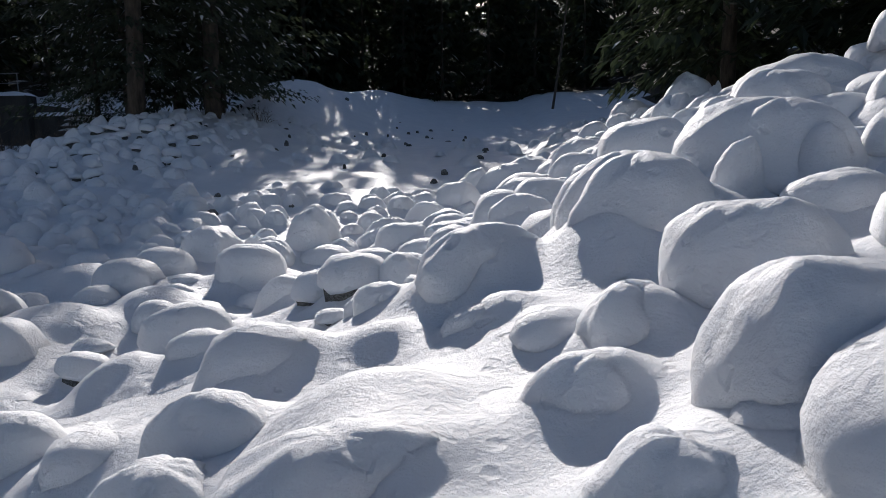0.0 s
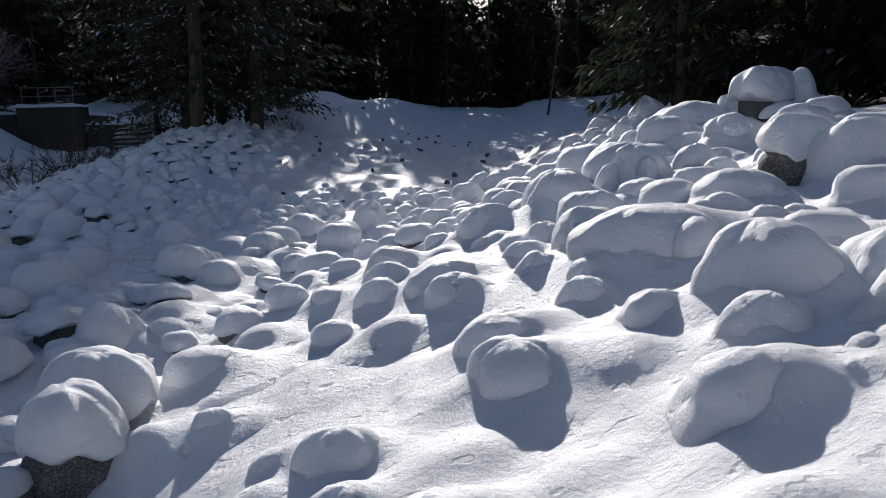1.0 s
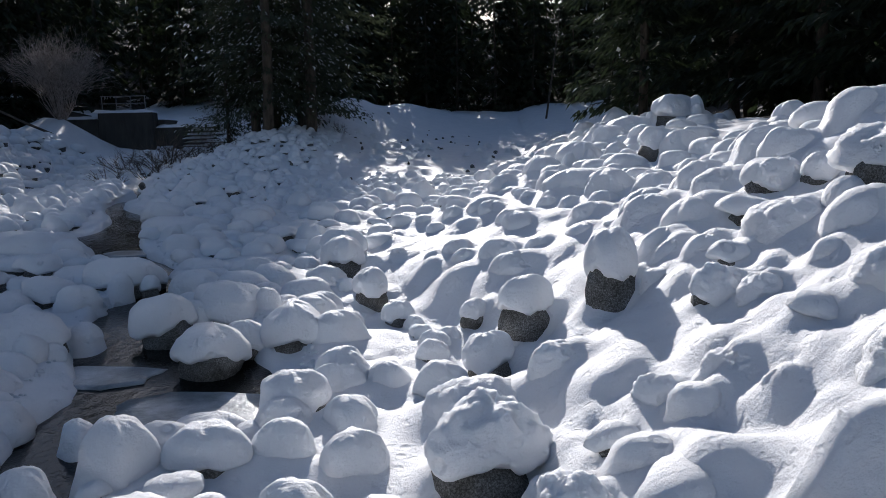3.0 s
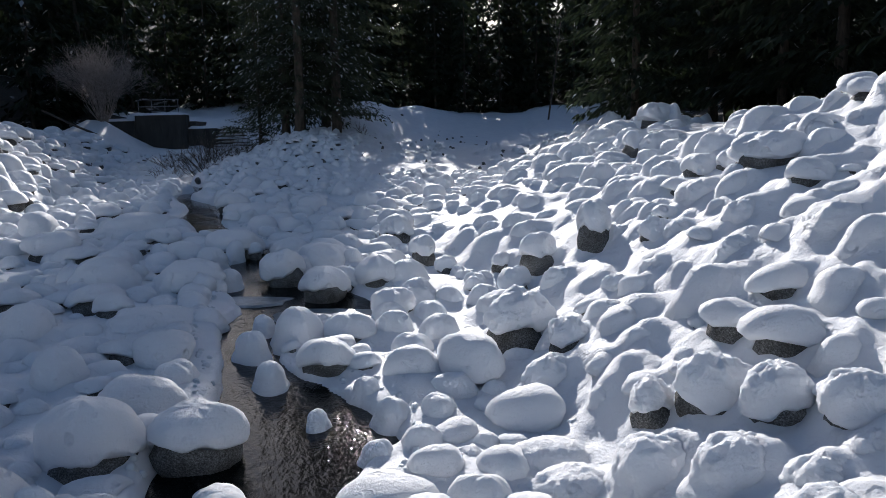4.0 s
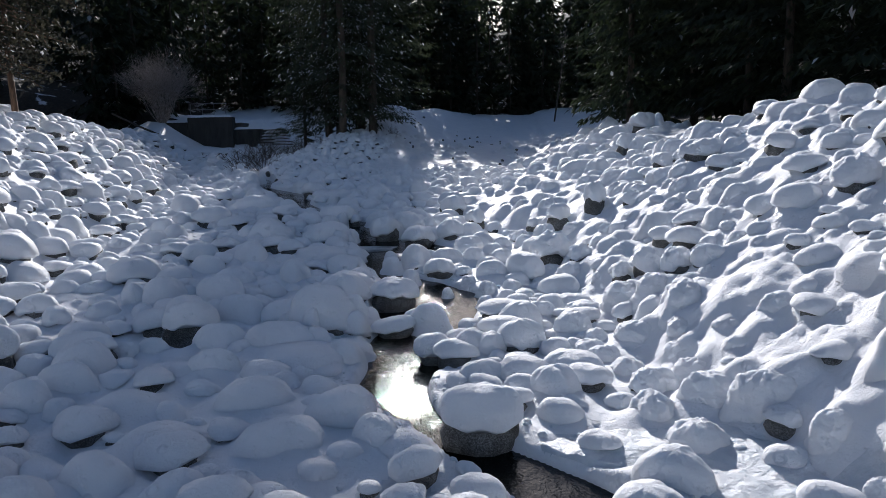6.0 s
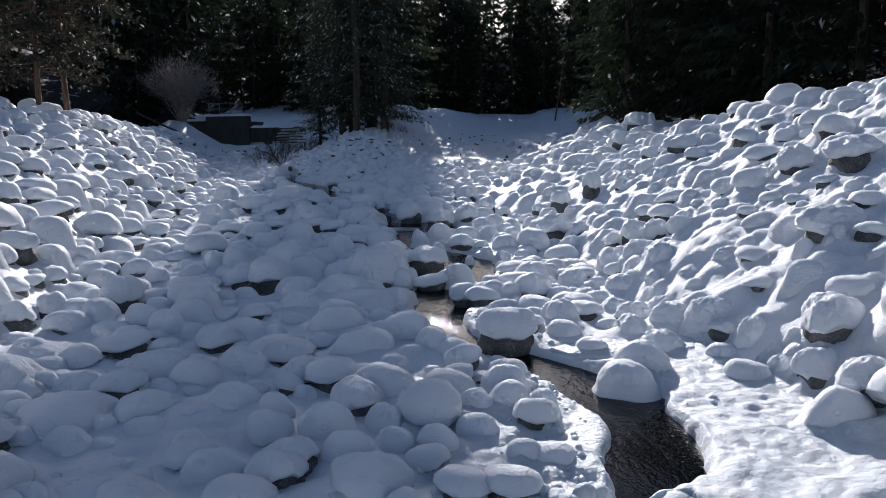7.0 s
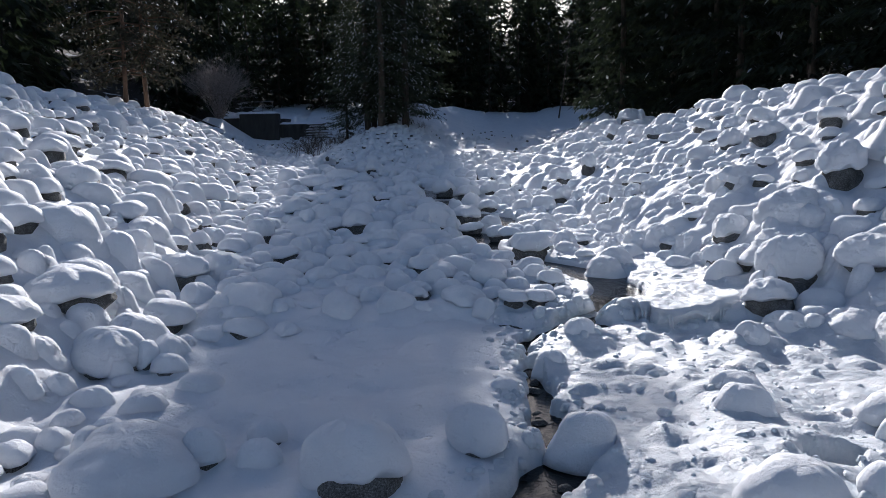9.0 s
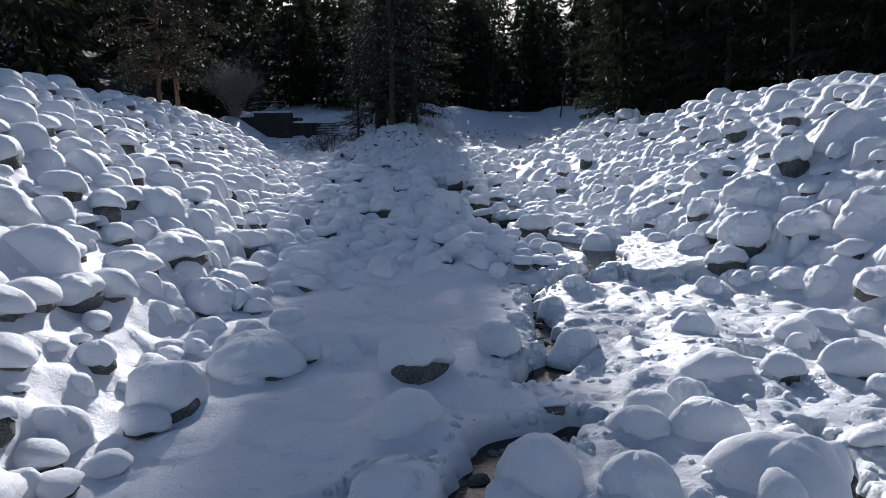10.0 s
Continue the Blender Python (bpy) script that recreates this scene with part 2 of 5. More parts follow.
def cracks(x, y):
    x, y = np.asarray(x, float), np.asarray(y, float)
    ragged = 0.30 * flat_noise(x, y, 0.42, 21) + 0.16 * flat_noise(x, y, 0.19, 22)
    best = np.zeros(np.broadcast(x, y).shape)
    for line in CRACKS:
        for (ax, ay, aw), (bx, by, bw) in zip(line, line[1:]):
            dx, dy = bx - ax, by - ay
            t = np.clip(((x - ax) * dx + (y - ay) * dy) / (dx * dx + dy * dy), 0, 1)
            w = aw + (bw - aw) * t
            d = np.hypot(x - ax - t * dx, y - ay - t * dy) + ragged * np.minimum(1, w / 0.12)
            best = np.maximum(best, 1 - step(0.75 * w, 1.1 * w + 0.05, d))
    return best


def flat_noise(x, y, scale, seed):
    """Smooth value noise on a plane."""
    g = np.random.RandomState(seed).rand(64, 64)
    u, v = np.asarray(x) / scale + 500, np.asarray(y) / scale + 500
    i, j = np.floor(u).astype(int), np.floor(v).astype(int)
    fu, fv = u - i, v - j
    fu, fv = fu * fu * (3 - 2 * fu), fv * fv * (3 - 2 * fv)
    a, b = g[i % 64, j % 64], g[(i + 1) % 64, j % 64]
    c, d = g[i % 64, (j + 1) % 64], g[(i + 1) % 64, (j + 1) % 64]
    return (a * (1 - fu) + b * fu) * (1 - fv) + (c * (1 - fu) + d * fu) * fv - 0.5


# ---- mesh helpers ----
def mesh_from(name, verts, faces, material, smooth=True):
    me = bpy.data.meshes.new(name)
    me.from_pydata([tuple(v) for v in verts], [], [tuple(f) for f in faces])
    me.materials.append(material)
    if smooth:
        me.shade_smooth()
    return me


def part(name, me, parent, label=""):
    ob = new(name, me)
    ob.parent = parent
    return tagged(ob, label)


def bm_part(name, bm, material, parent, label="", smooth=False):
    me = bpy.data.meshes.new(name)
    bm.to_mesh(me)
    bm.free()
    me.materials.append(material)
    if smooth:
        me.shade_smooth()
    return part(name, me, parent, label)


def add_box(bm, centre, size, turn=0.0, bevel=0.0):
    r = bmesh.ops.create_cube(bm, size=1.0, matrix=Matrix.Translation(centre) @ Matrix.Rotation(turn, 4, "Z") @ Matrix.Diagonal((*size, 1)))
    if bevel:
        edges = list({e for v in r["verts"] for e in v.link_edges})
        bmesh.ops.bevel(bm, geom=edges, offset=bevel, segments=2, affect="EDGES")


def tube(points, radii, sides=6):
    """Vertices and faces of a tapered tube through points."""
    verts, faces = [], []
    for n, (p, r) in enumerate(zip(points, radii)):
        q = Vector(points[min(n + 1, len(points) - 1)]) - Vector(points[max(n - 1, 0)])
        side = q.cross(Vector((0.3, 1, 0.1))).normalized()
        up = q.cross(side).normalized()
        for k in range(sides):
            a = 2 * math.pi * k / sides
            verts.append(Vector(p) + r * (math.cos(a) * side + math.sin(a) * up))
    for n in range(len(points) - 1):
        for k in range(sides):
            a, b = n * sides + k, n * sides + (k + 1) % sides
            faces.append((a, b, b + sides, a + sides))
    return verts, faces


def join(pieces):
    verts, faces = [], []
    for v, f in pieces:
        n = len(verts)
        verts += list(v)
        faces += [tuple(i + n for i in g) for g in f]
    return verts, faces


# ---- stones under snow ----
def bumpy(seed, count=10):
    rnd = np.random.RandomState(seed)
    waves = [(rnd.normal(size=3) * (1.2 + 0.55 * n), rnd.rand() * 6.28, 0.6 / (1 + 0.6 * n)) for n in range(count)]
    return lambda p: sum(a * np.sin(p @ w + ph) for w, ph, a in waves)


def dome(seed, rings, sides, bare, crumbly=0.0):
    """A pillow of snow, one unit across, that sits on a stone: flattish top, rounded lip, tucked-in underside.
    Where no stone shows, its foot runs out into the snow around instead."""
    f, rnd = bumpy(seed), np.random.RandomState(seed + 900)
    lip = 0.22 + (0.25 + 0.04 * (bare > 0.7)) * bare
    power = rnd.uniform(2.1, 2.9)
    shift = Vector(rnd.rand(3) * 50)
    lobes = [(rnd.rand() * 6.28, rnd.uniform(0.16, 0.34), rnd.uniform(0.22, 0.34), rnd.uniform(0.0, 0.05)) for _ in range(3)]
    verts, faces = [], []
    ph = rnd.rand(4) * 6.28
    for n in range(rings + 1):
        u = n / rings
        t = u * 2.15 if bare else min(u / 0.74, 1.0) * 1.5
        r, c, foot = abs(math.sin(t)) ** (2 / power), math.cos(t), 0.0 if bare else max(0.0, (u - 0.74) / 0.26)
        r *= 1 + 0.36 * foot ** 1.15
        for k in range(sides if n else 1):
            a = 2 * math.pi * k / sides
            plan = 1 + 0.10 * math.cos(2 * a + ph[0]) + 0.07 * math.cos(3 * a + ph[1]) + 0.03 * math.cos(5 * a + ph[2])
            low = 0.07 * math.cos(2 * a + ph[3]) + 0.03 * math.cos(5 * a + ph[1]) + 0.025 * math.cos(9 * a + ph[0])
            x, y = 0.5 * r * plan * math.cos(a), 0.5 * r * plan * math.sin(a)
            z = lip + low * min(n / rings * 2, 1) + (1 - lip) * (c if c > 0 else 0.28 * c)
            z = z * (1 - foot) ** 1.7 - 0.5 * foot ** 3
            # softer secondary humps on the top
            up = sum(h * math.exp(-((x - d * math.cos(b)) ** 2 + (y - d * math.sin(b)) ** 2) / (w * w)) for b, d, w, h in lobes)
            p = np.array([x, y, z + (up - 0.04) * max(c, 0.0)])
            v = Vector(p) + shift
            rough = 0.028 * f(p * 2.4) + 0.025 * noise.noise(v * 4.0) + (0.014 + 0.03 * crumbly) * noise.noise(v * 11.0) + 0.03 * crumbly * noise.noise(v * 22.0) + 0.045 * crumbly * noise.noise(v * 6.5)
            verts.append(tuple(p * (1 + rough) if n else p * np.array([1, 1, 1 + rough])))
    for k in range(sides):
        faces.append((0, 1 + k, 1 + (k + 1) % sides))
    for n in range(1, rings):
        for k in range(sides):
            a, b = 1 + (n - 1) * sides + k, 1 + (n - 1) * sides + (k + 1) % sides
            faces.append((a, a + sides, b + sides, b))
    last = 1 + (rings - 1) * sides
    faces.append(tuple(last + k for k in range(sides))[::-1])
    return verts, faces


def bell(seed, rings, sides):
    """A drift that drapes a buried stone: full crown, soft skirt running out into the snow around."""
    rnd = np.random.RandomState(seed + 400)
    ph, shift = rnd.rand(4) * 6.28, Vector(rnd.rand(3) * 50)
    lobes = [(rnd.rand() * 6.28, rnd.uniform(0.15, 0.32), rnd.uniform(0.12, 0.24), rnd.uniform(-0.11, 0.11)) for _ in range(6)]
    verts, faces = [], []
    for n in range(rings + 1):
        rr = 0.72 * (n / rings) ** 0.85
        for k in range(sides if n else 1):
            a = 2 * math.pi * k / sides
            plan = 1 + 0.09 * math.cos(2 * a + ph[0]) + 0.06 * math.cos(3 * a + ph[1]) + 0.03 * math.cos(5 * a + ph[2])
            x, y = rr * plan * math.cos(a), rr * plan * math.sin(a)
            z = ((1 - (rr / 0.53) ** 2.6) ** 0.62 if rr < 0.53 else 0.0) ** 3 + (0.2 * (1 - rr / 0.72) ** 1.5) ** 3
            z = z ** (1 / 3)
            up = sum(h * math.exp(-((x - d * math.cos(b)) ** 2 + (y - d * math.sin(b)) ** 2) / (w * w)) for b, d, w, h in lobes)
            v = Vector((x, y, z)) + shift
            verts.append((x, y, z * (1 + up + 0.10 * noise.noise(v * 3.5) + 0.07 * noise.noise(v * 8.0) + 0.035 * noise.noise(v * 17.0)) - 0.05))
    for k in range(sides):
        faces.append((0, 1 + k, 1 + (k + 1) % sides))
    for n in range(1, rings):
        for k in range(sides):
            a, b = 1 + (n - 1) * sides + k, 1 + (n - 1) * sides + (k + 1) % sides
            faces.append((a, a + sides, b + sides, b))
    last = 1 + (rings - 1) * sides
    faces.append(tuple(last + k for k in range(sides))[::-1])
    return np.array(verts), faces


BELLS = [bell(k, 20, 38) for k in range(10)]
SMALL_BELLS = [bell(k + 30, 6, 13) for k in range(8)]


def draped(x, y, width, bare):
    """Stones so deep in the banks' snow that their pillows run into the slope."""
    return bare == 0 and y > 11 and x > -16


def drape(shape, x, y, w, d, h, turn):
    """A bell laid on the slope at x, y, relative to the ground there."""
    v, f = shape
    c, s = math.cos(turn), math.sin(turn)
    px, py = v[:, 0] * w * c - v[:, 1] * d * s, v[:, 0] * w * s + v[:, 1] * d * c
    e = 0.5 * w
    gx, gy = float(land(x + e, y) - land(x - e, y)) / (2 * e), float(land(x, y + e) - land(x, y - e)) / (2 * e)
    return np.stack([px, py, v[:, 2] * h * 0.97 + (0.3 + 0.7 * (np.hypot(v[:, 0], v[:, 1]) / 0.72) ** 2) * (gx * px + gy * py)], 1), f


def stone_body(seed, rings, sides):
    """A rounded, slightly faceted river stone of one unit across, from well below ground to just under the snow's top."""
    f, rnd = bumpy(seed + 50, 9), np.random.RandomState(seed + 77)
    cuts = [(d / np.linalg.norm(d), rnd.uniform(0.72, 0.95)) for d in rnd.normal(size=(7, 3))]
    verts, faces = [], []
    for n in range(rings + 1):
        b = math.pi * n / rings
        for k in range(sides if 0 < n < rings else 1):
            a = 2 * math.pi * k / sides
            d = np.array([math.sin(b) * math.cos(a), math.sin(b) * math.sin(a), math.cos(b)])
            r = 1 + 0.07 * f(d * 1.6)
            for nrm, lim in cuts:
                t = d @ nrm
                if t > 0.05:
                    r = min(r, lim / t + 0.03)
            verts.append((0.415 * r * d[0], 0.415 * r * d[1], 0.12 + 0.56 * r * d[2]))
    for k in range(sides):
        faces.append((0, 1 + k, 1 + (k + 1) % sides))
    for n in range(rings - 2):
        for k in range(sides):
            a, b = 1 + n * sides + k, 1 + n * sides + (k + 1) % sides
            faces.append((a, a + sides, b + sides, b))
    last, base = len(verts) - 1, 1 + (rings - 2) * sides
    for k in range(sides):
        faces.append((base + k, last, base + (k + 1) % sides))
    return verts, faces


CAPS = {bare: [mesh_from("snow_cap", *dome(11 * k + int(bare * 10), 22, 44, bare), SNOW) for k in range(14)] for bare in (0.0, 0.5, 1.0)}
# sun-crusted caps of the right bank, crumbled and pitted
CRUMBLY_CAPS = {bare: [mesh_from("snow_cap", *dome(11 * k + int(bare * 10) + 5, 26, 54, bare, 1.0), SNOW) for k in range(10)] for bare in (0.0, 0.5, 1.0)}
BODIES = [mesh_from("rock", *stone_body(k, 9, 14), ROCK) for k in range(8)]
SMALL_CAPS = {bare: [dome(7 * k + 300, 7, 13, bare) for k in range(8)] for bare in (0.0, 0.5, 1.0)}
TINY_CAPS = {bare: [dome(7 * k + 300, 5, 10, bare) for k in range(8)] for bare in (0.0, 0.5, 1.0)}
SMALL_BODIES = [stone_body(k + 20, 5, 8) for k in range(6)]

PLACED = []  # x, y, width, depth, height, turn, bare: stones set one by one
FILL = []  # the rest of the field


def stone(x, y, width, height, bare=0.0, deep=0.85, turn=None, up=0.0):
    PLACED.append((x, y, width, width * deep, height, len(PLACED) * 0.7 % 0.9 - 0.45 if turn is None else turn, bare, up))


SWELLS = []


def swell(x, y, width, height):
    """A boulder buried so deep that only a soft rise in the snow shows it."""
    SWELLS.append((x, y, width * 1.2, width * 1.15, height * 0.72, 0.0, -1.0, 0.0))


# stones set one by one
# STONES BEGIN
stone(6.27, 19.45, 1.34, 0.94, 0)
stone(1.85, 16.73, 1.86, 0.75, 0)
stone(5.01, 16.58, 0.94, 0.68, 0)
stone(0.47, 14.90, 0.80, 0.64, 0.5)
stone(-0.12, 13.56, 0.67, 0.43, 0)
stone(-0.67, 12.30, 0.86, 0.40, 0)
stone(-1.72, 11.58, 0.89, 0.64, 0)
stone(-1.20, 11.02, 0.46, 0.33, 0)
stone(-3.03, 10.97, 1.03, 0.56, 0)
stone(-4.10, 10.83, 0.82, 0.30, 0)
stone(-2.05, 10.47, 0.65, 0.47, 0)
stone(4.54, 9.94, 1.70, 0.68, 0)
stone(3.08, 9.74, 0.68, 0.49, 0)
stone(-1.29, 9.57, 0.39, 0.28, 0)
swell(-4.11, 9.57, 1.11, 0.37)
stone(5.56, 9.46, 1.32, 1.05, 1)
stone(3.16, 9.07, 0.77, 0.55, 0)
swell(-2.90, 8.49, 0.74, 0.43)
stone(3.52, 8.48, 0.99, 0.67, 0)
swell(-2.28, 8.27, 0.44, 0.27)
stone(-4.21, 8.05, 0.62, 0.49, 0.5)
stone(-8.73, 7.93, 1.04, 0.65, 0.5)
swell(-3.55, 7.87, 1.04, 0.40)
stone(0.84, 7.82, 0.62, 0.40, 0)
stone(-4.26, 7.56, 0.79, 0.62, 0.5)
stone(4.10, 7.20, 0.81, 0.58, 0)
stone(-0.22, 6.90, 0.45, 0.32, 0)
swell(-3.71, 6.33, 0.74, 0.25)
stone(-7.57, 5.94, 1.61, 0.54, 0.5)
swell(-2.14, 5.94, 0.52, 0.31)
stone(-4.83, 5.85, 0.82, 0.34, 0)
stone(1.31, 5.83, 0.95, 0.68, 0)
stone(2.21, 5.82, 1.08, 0.77, 0.5)
stone(3.12, 5.77, 0.61, 0.49, 0.5)
stone(0.34, 5.34, 0.76, 0.55, 0)
stone(1.29, 5.25, 0.94, 0.68, 0)
swell(-3.69, 5.22, 0.63, 0.33)
swell(-0.23, 4.79, 0.40, 0.24)
stone(-4.03, 4.22, 0.84, 0.55, 0)
stone(1.40, 4.05, 0.72, 0.52, 0.5)
stone(0.86, 3.87, 0.50, 0.36, 0)
stone(-0.81, 3.82, 0.59, 0.43, 0)
stone(3.42, 3.81, 0.77, 0.75, 1)
stone(6.23, 3.62, 0.81, 0.58, 0)
swell(-0.26, 3.60, 0.72, 0.38)
swell(-2.18, 3.58, 0.51, 0.28)
stone(-0.84, 3.39, 0.52, 0.37, 0)
stone(2.71, 3.38, 0.97, 0.43, 0)
stone(0.59, 3.38, 0.46, 0.33, 0)
stone(3.83, 3.33, 0.83, 0.60, 0)
stone(0.87, 3.31, 0.16, 0.12, 0)
stone(-9.77, 3.22, 1.87, 0.67, 0)
stone(-0.22, 3.14, 0.78, 0.43, 0)
stone(1.18, 2.92, 0.72, 0.56, 0.5)
stone(-2.74, 2.74, 0.33, 0.24, 0)
stone(0.63, 2.72, 0.48, 0.35, 0)
stone(-0.14, 2.66, 0.62, 0.39, 0)
stone(1.54, 2.41, 1.35, 0.56, 0)
swell(-0.70, 2.24, 0.47, 0.26)
stone(-5.63, 1.80, 0.91, 0.31, 0)
stone(-3.03, 1.77, 0.88, 0.85, 1)
stone(0.87, 1.68, 0.43, 0.31, 0)
stone(-1.93, 1.26, 0.35, 0.26, 0)
stone(-2.51, 1.23, 0.47, 0.34, 0)
stone(-2.92, 1.21, 0.85, 0.77, 1)
stone(0.20, 1.13, 0.71, 0.38, 0)
stone(-4.52, 1.00, 0.83, 0.49, 0.5)
stone(1.13, 0.79, 0.49, 0.35, 0)
stone(1.79, 0.58, 0.93, 0.62, 0)
stone(0.23, 0.50, 0.69, 0.40, 0)
stone(-6.64, 0.49, 1.25, 0.62, 0.5)
stone(2.47, 0.44, 0.78, 0.37, 0)
swell(0.78, 0.36, 0.65, 0.27)
stone(-5.24, 0.15, 0.98, 0.45, 0)
stone(-0.84, 0.12, 0.52, 0.37, 0)
stone(1.51, 0.03, 0.55, 0.39, 0)
stone(-2.74, -0.04, 0.37, 0.30, 0.5)
swell(-1.32, -0.10, 0.43, 0.26)
swell(-0.28, -0.28, 0.79, 0.26)
stone(-2.25, -0.29, 0.51, 0.50, 1)
stone(2.29, -0.35, 0.68, 0.41, 0)
stone(-0.78, -0.40, 0.47, 0.34, 0)
stone(-9.69, -0.41, 1.16, 0.48, 1)
stone(-3.94, -0.47, 0.61, 0.35, 0)
stone(1.21, -0.61, 0.70, 0.38, 0)
stone(3.63, -0.66, 0.74, 0.53, 0)
stone(-2.24, -0.73, 0.60, 0.58, 1)
swell(0.39, -0.75, 0.53, 0.21)
stone(1.61, -0.79, 0.31, 0.22, 0)
stone(-6.78, -0.83, 0.65, 0.47, 0)
stone(-0.26, -0.98, 0.68, 0.46, 0)
swell(0.92, -1.03, 0.44, 0.21)
swell(-0.86, -1.07, 0.59, 0.35)
stone(1.76, -1.17, 0.42, 0.30, 0)
stone(0.31, -1.33, 0.49, 0.35, 0)
stone(-4.27, -1.53, 1.13, 0.62, 0.5)
stone(-2.87, -1.70, 0.68, 0.49, 0)
stone(-0.12, -1.77, 0.68, 0.41, 0)
stone(-1.77, -1.79, 0.46, 0.37, 0.5)
stone(-2.41, -1.87, 0.33, 0.24, 0)
stone(1.68, -2.08, 0.73, 0.48, 0)
stone(2.41, -2.09, 0.71, 0.50, 0)
stone(-1.54, -2.12, 0.33, 0.24, 0)
stone(-2.92, -2.22, 0.79, 0.60, 0.5)
stone(-4.89, -2.28, 0.85, 0.64, 0.5)
stone(3.10, -2.32, 0.91, 0.57, 0)
stone(1.66, -2.41, 0.85, 0.42, 0)
stone(2.73, -2.47, 0.32, 0.23, 0)
stone(-0.72, -2.48, 0.40, 0.39, 1)
stone(-5.89, -2.51, 0.48, 0.34, 0)
stone(-1.44, -2.56, 0.32, 0.25, 0.5)
stone(-3.01, -2.80, 0.88, 0.65, 0.5)
stone(-2.51, -2.81, 0.76, 0.51, 0)
stone(-1.07, -2.82, 0.38, 0.28, 0)
stone(-3.68, -2.85, 0.56, 0.45, 0.5)
stone(2.39, -2.88, 0.79, 0.42, 0)
stone(-8.06, -2.89, 1.34, 0.70, 0)
stone(-1.25, -3.02, 0.46, 0.29, 0)
stone(3.08, -3.02, 0.71, 0.51, 0)
stone(-6.43, -3.04, 1.24, 0.65, 0.5)
stone(-3.97, -3.41, 0.94, 0.55, 0.5)
stone(-1.29, -3.44, 0.39, 0.32, 0.5)
stone(-0.17, -3.60, 0.69, 0.68, 1)
stone(1.82, -3.64, 0.75, 0.43, 0)
stone(2.60, -3.72, 0.65, 0.46, 0.5)
stone(1.35, -3.93, 0.57, 0.41, 0)
stone(-7.70, -4.06, 0.99, 0.46, 1)
stone(-2.23, -4.13, 0.65, 0.47, 0)
stone(1.36, -4.25, 0.46, 0.33, 0)
stone(2.88, -4.26, 0.50, 0.40, 0.5)
stone(-1.72, -4.29, 0.52, 0.37, 0)
stone(0.68, -4.29, 0.62, 0.81, 1)
stone(-6.00, -4.35, 0.64, 0.37, 0)
stone(-2.26, -4.38, 0.59, 0.39, 0)
stone(-0.60, -4.39, 0.61, 0.60, 1)
stone(-1.18, -4.59, 0.57, 0.46, 0.5)
stone(1.54, -4.71, 0.54, 0.38, 0)
swell(1.18, -4.92, 0.34, 0.20)
stone(-2.61, -5.00, 0.78, 0.52, 0.5)
stone(2.18, -5.17, 0.82, 0.43, 0)
stone(3.09, -5.31, 1.26, 0.59, 0.5)
stone(-3.36, -5.33, 0.75, 0.23, 0)
stone(-0.03, -5.34, 0.58, 0.37, 0)
stone(-2.64, -5.35, 0.54, 0.39, 0)
stone(-6.17, -5.35, 1.39, 0.40, 0)
stone(-0.82, -5.35, 1.02, 0.55, 0)
stone(-1.99, -5.36, 0.56, 0.40, 0)
stone(-4.54, -5.46, 0.37, 0.27, 0)
stone(1.28, -5.73, 0.54, 0.43, 0.5)
stone(-2.53, -5.84, 0.56, 0.40, 0)
stone(-3.18, -5.92, 0.72, 0.41, 0.5)
swell(0.24, -5.98, 0.63, 0.38)
stone(-7.84, -6.03, 0.96, 0.69, 0)
stone(-3.91, -6.08, 0.75, 0.53, 0)
stone(-1.89, -6.14, 0.58, 0.42, 0)
stone(1.49, -6.17, 0.42, 0.34, 0.5)
stone(-0.86, -6.52, 0.92, 0.84, 1)
stone(-4.43, -6.59, 0.48, 0.35, 0)
stone(0.48, -6.75, 0.40, 0.29, 0)
stone(-6.67, -6.76, 0.76, 0.39, 0)
stone(0.97, -6.89, 0.43, 0.26, 0)
stone(-2.22, -6.96, 0.61, 0.40, 0)
stone(2.09, -6.99, 0.64, 0.42, 0)
stone(-3.33, -7.24, 0.73, 0.44, 0.5)
stone(1.08, -7.40, 0.31, 0.22, 0)
stone(-0.30, -7.61, 0.50, 0.48, 1)
stone(-3.95, -7.62, 0.42, 0.30, 0)
stone(-6.47, -7.72, 0.76, 0.55, 0)
stone(1.65, -7.80, 0.55, 0.34, 0)
stone(-5.01, -7.84, 0.58, 0.39, 0)
stone(-7.71, -7.86, 0.93, 0.47, 0)
stone(-2.73, -8.11, 0.35, 0.24, 0)
stone(-0.58, -8.23, 0.68, 0.49, 0)
stone(2.52, -8.45, 0.86, 0.34, 0)
stone(-5.17, -8.59, 0.96, 0.47, 0.5)
stone(-2.38, -8.82, 0.40, 0.28, 0)
stone(-1.87, -8.82, 0.46, 0.31, 0)
stone(-3.18, -8.83, 0.23, 0.17, 0)
stone(-0.03, -9.09, 0.36, 0.26, 0)
stone(-0.21, -9.27, 0.40, 0.29, 0)
stone(-8.61, -9.46, 1.08, 0.66, 0)
stone(-4.22, -9.54, 0.91, 0.56, 1)
stone(-2.06, -9.55, 0.41, 0.29, 0)
stone(-2.45, -9.68, 0.31, 0.21, 0)
stone(-5.06, -9.77, 0.94, 0.75, 0.5)
stone(-1.60, -9.87, 0.31, 0.21, 0)
stone(-0.85, -9.91, 0.83, 0.28, 0)
stone(0.04, -10.00, 0.44, 0.43, 1)
stone(-5.60, -10.10, 0.38, 0.27, 0)
stone(0.46, -10.26, 0.67, 0.54, 0.5)
stone(-4.81, -10.37, 0.57, 0.25, 0.5)
stone(-0.77, -10.47, 0.72, 0.29, 0)
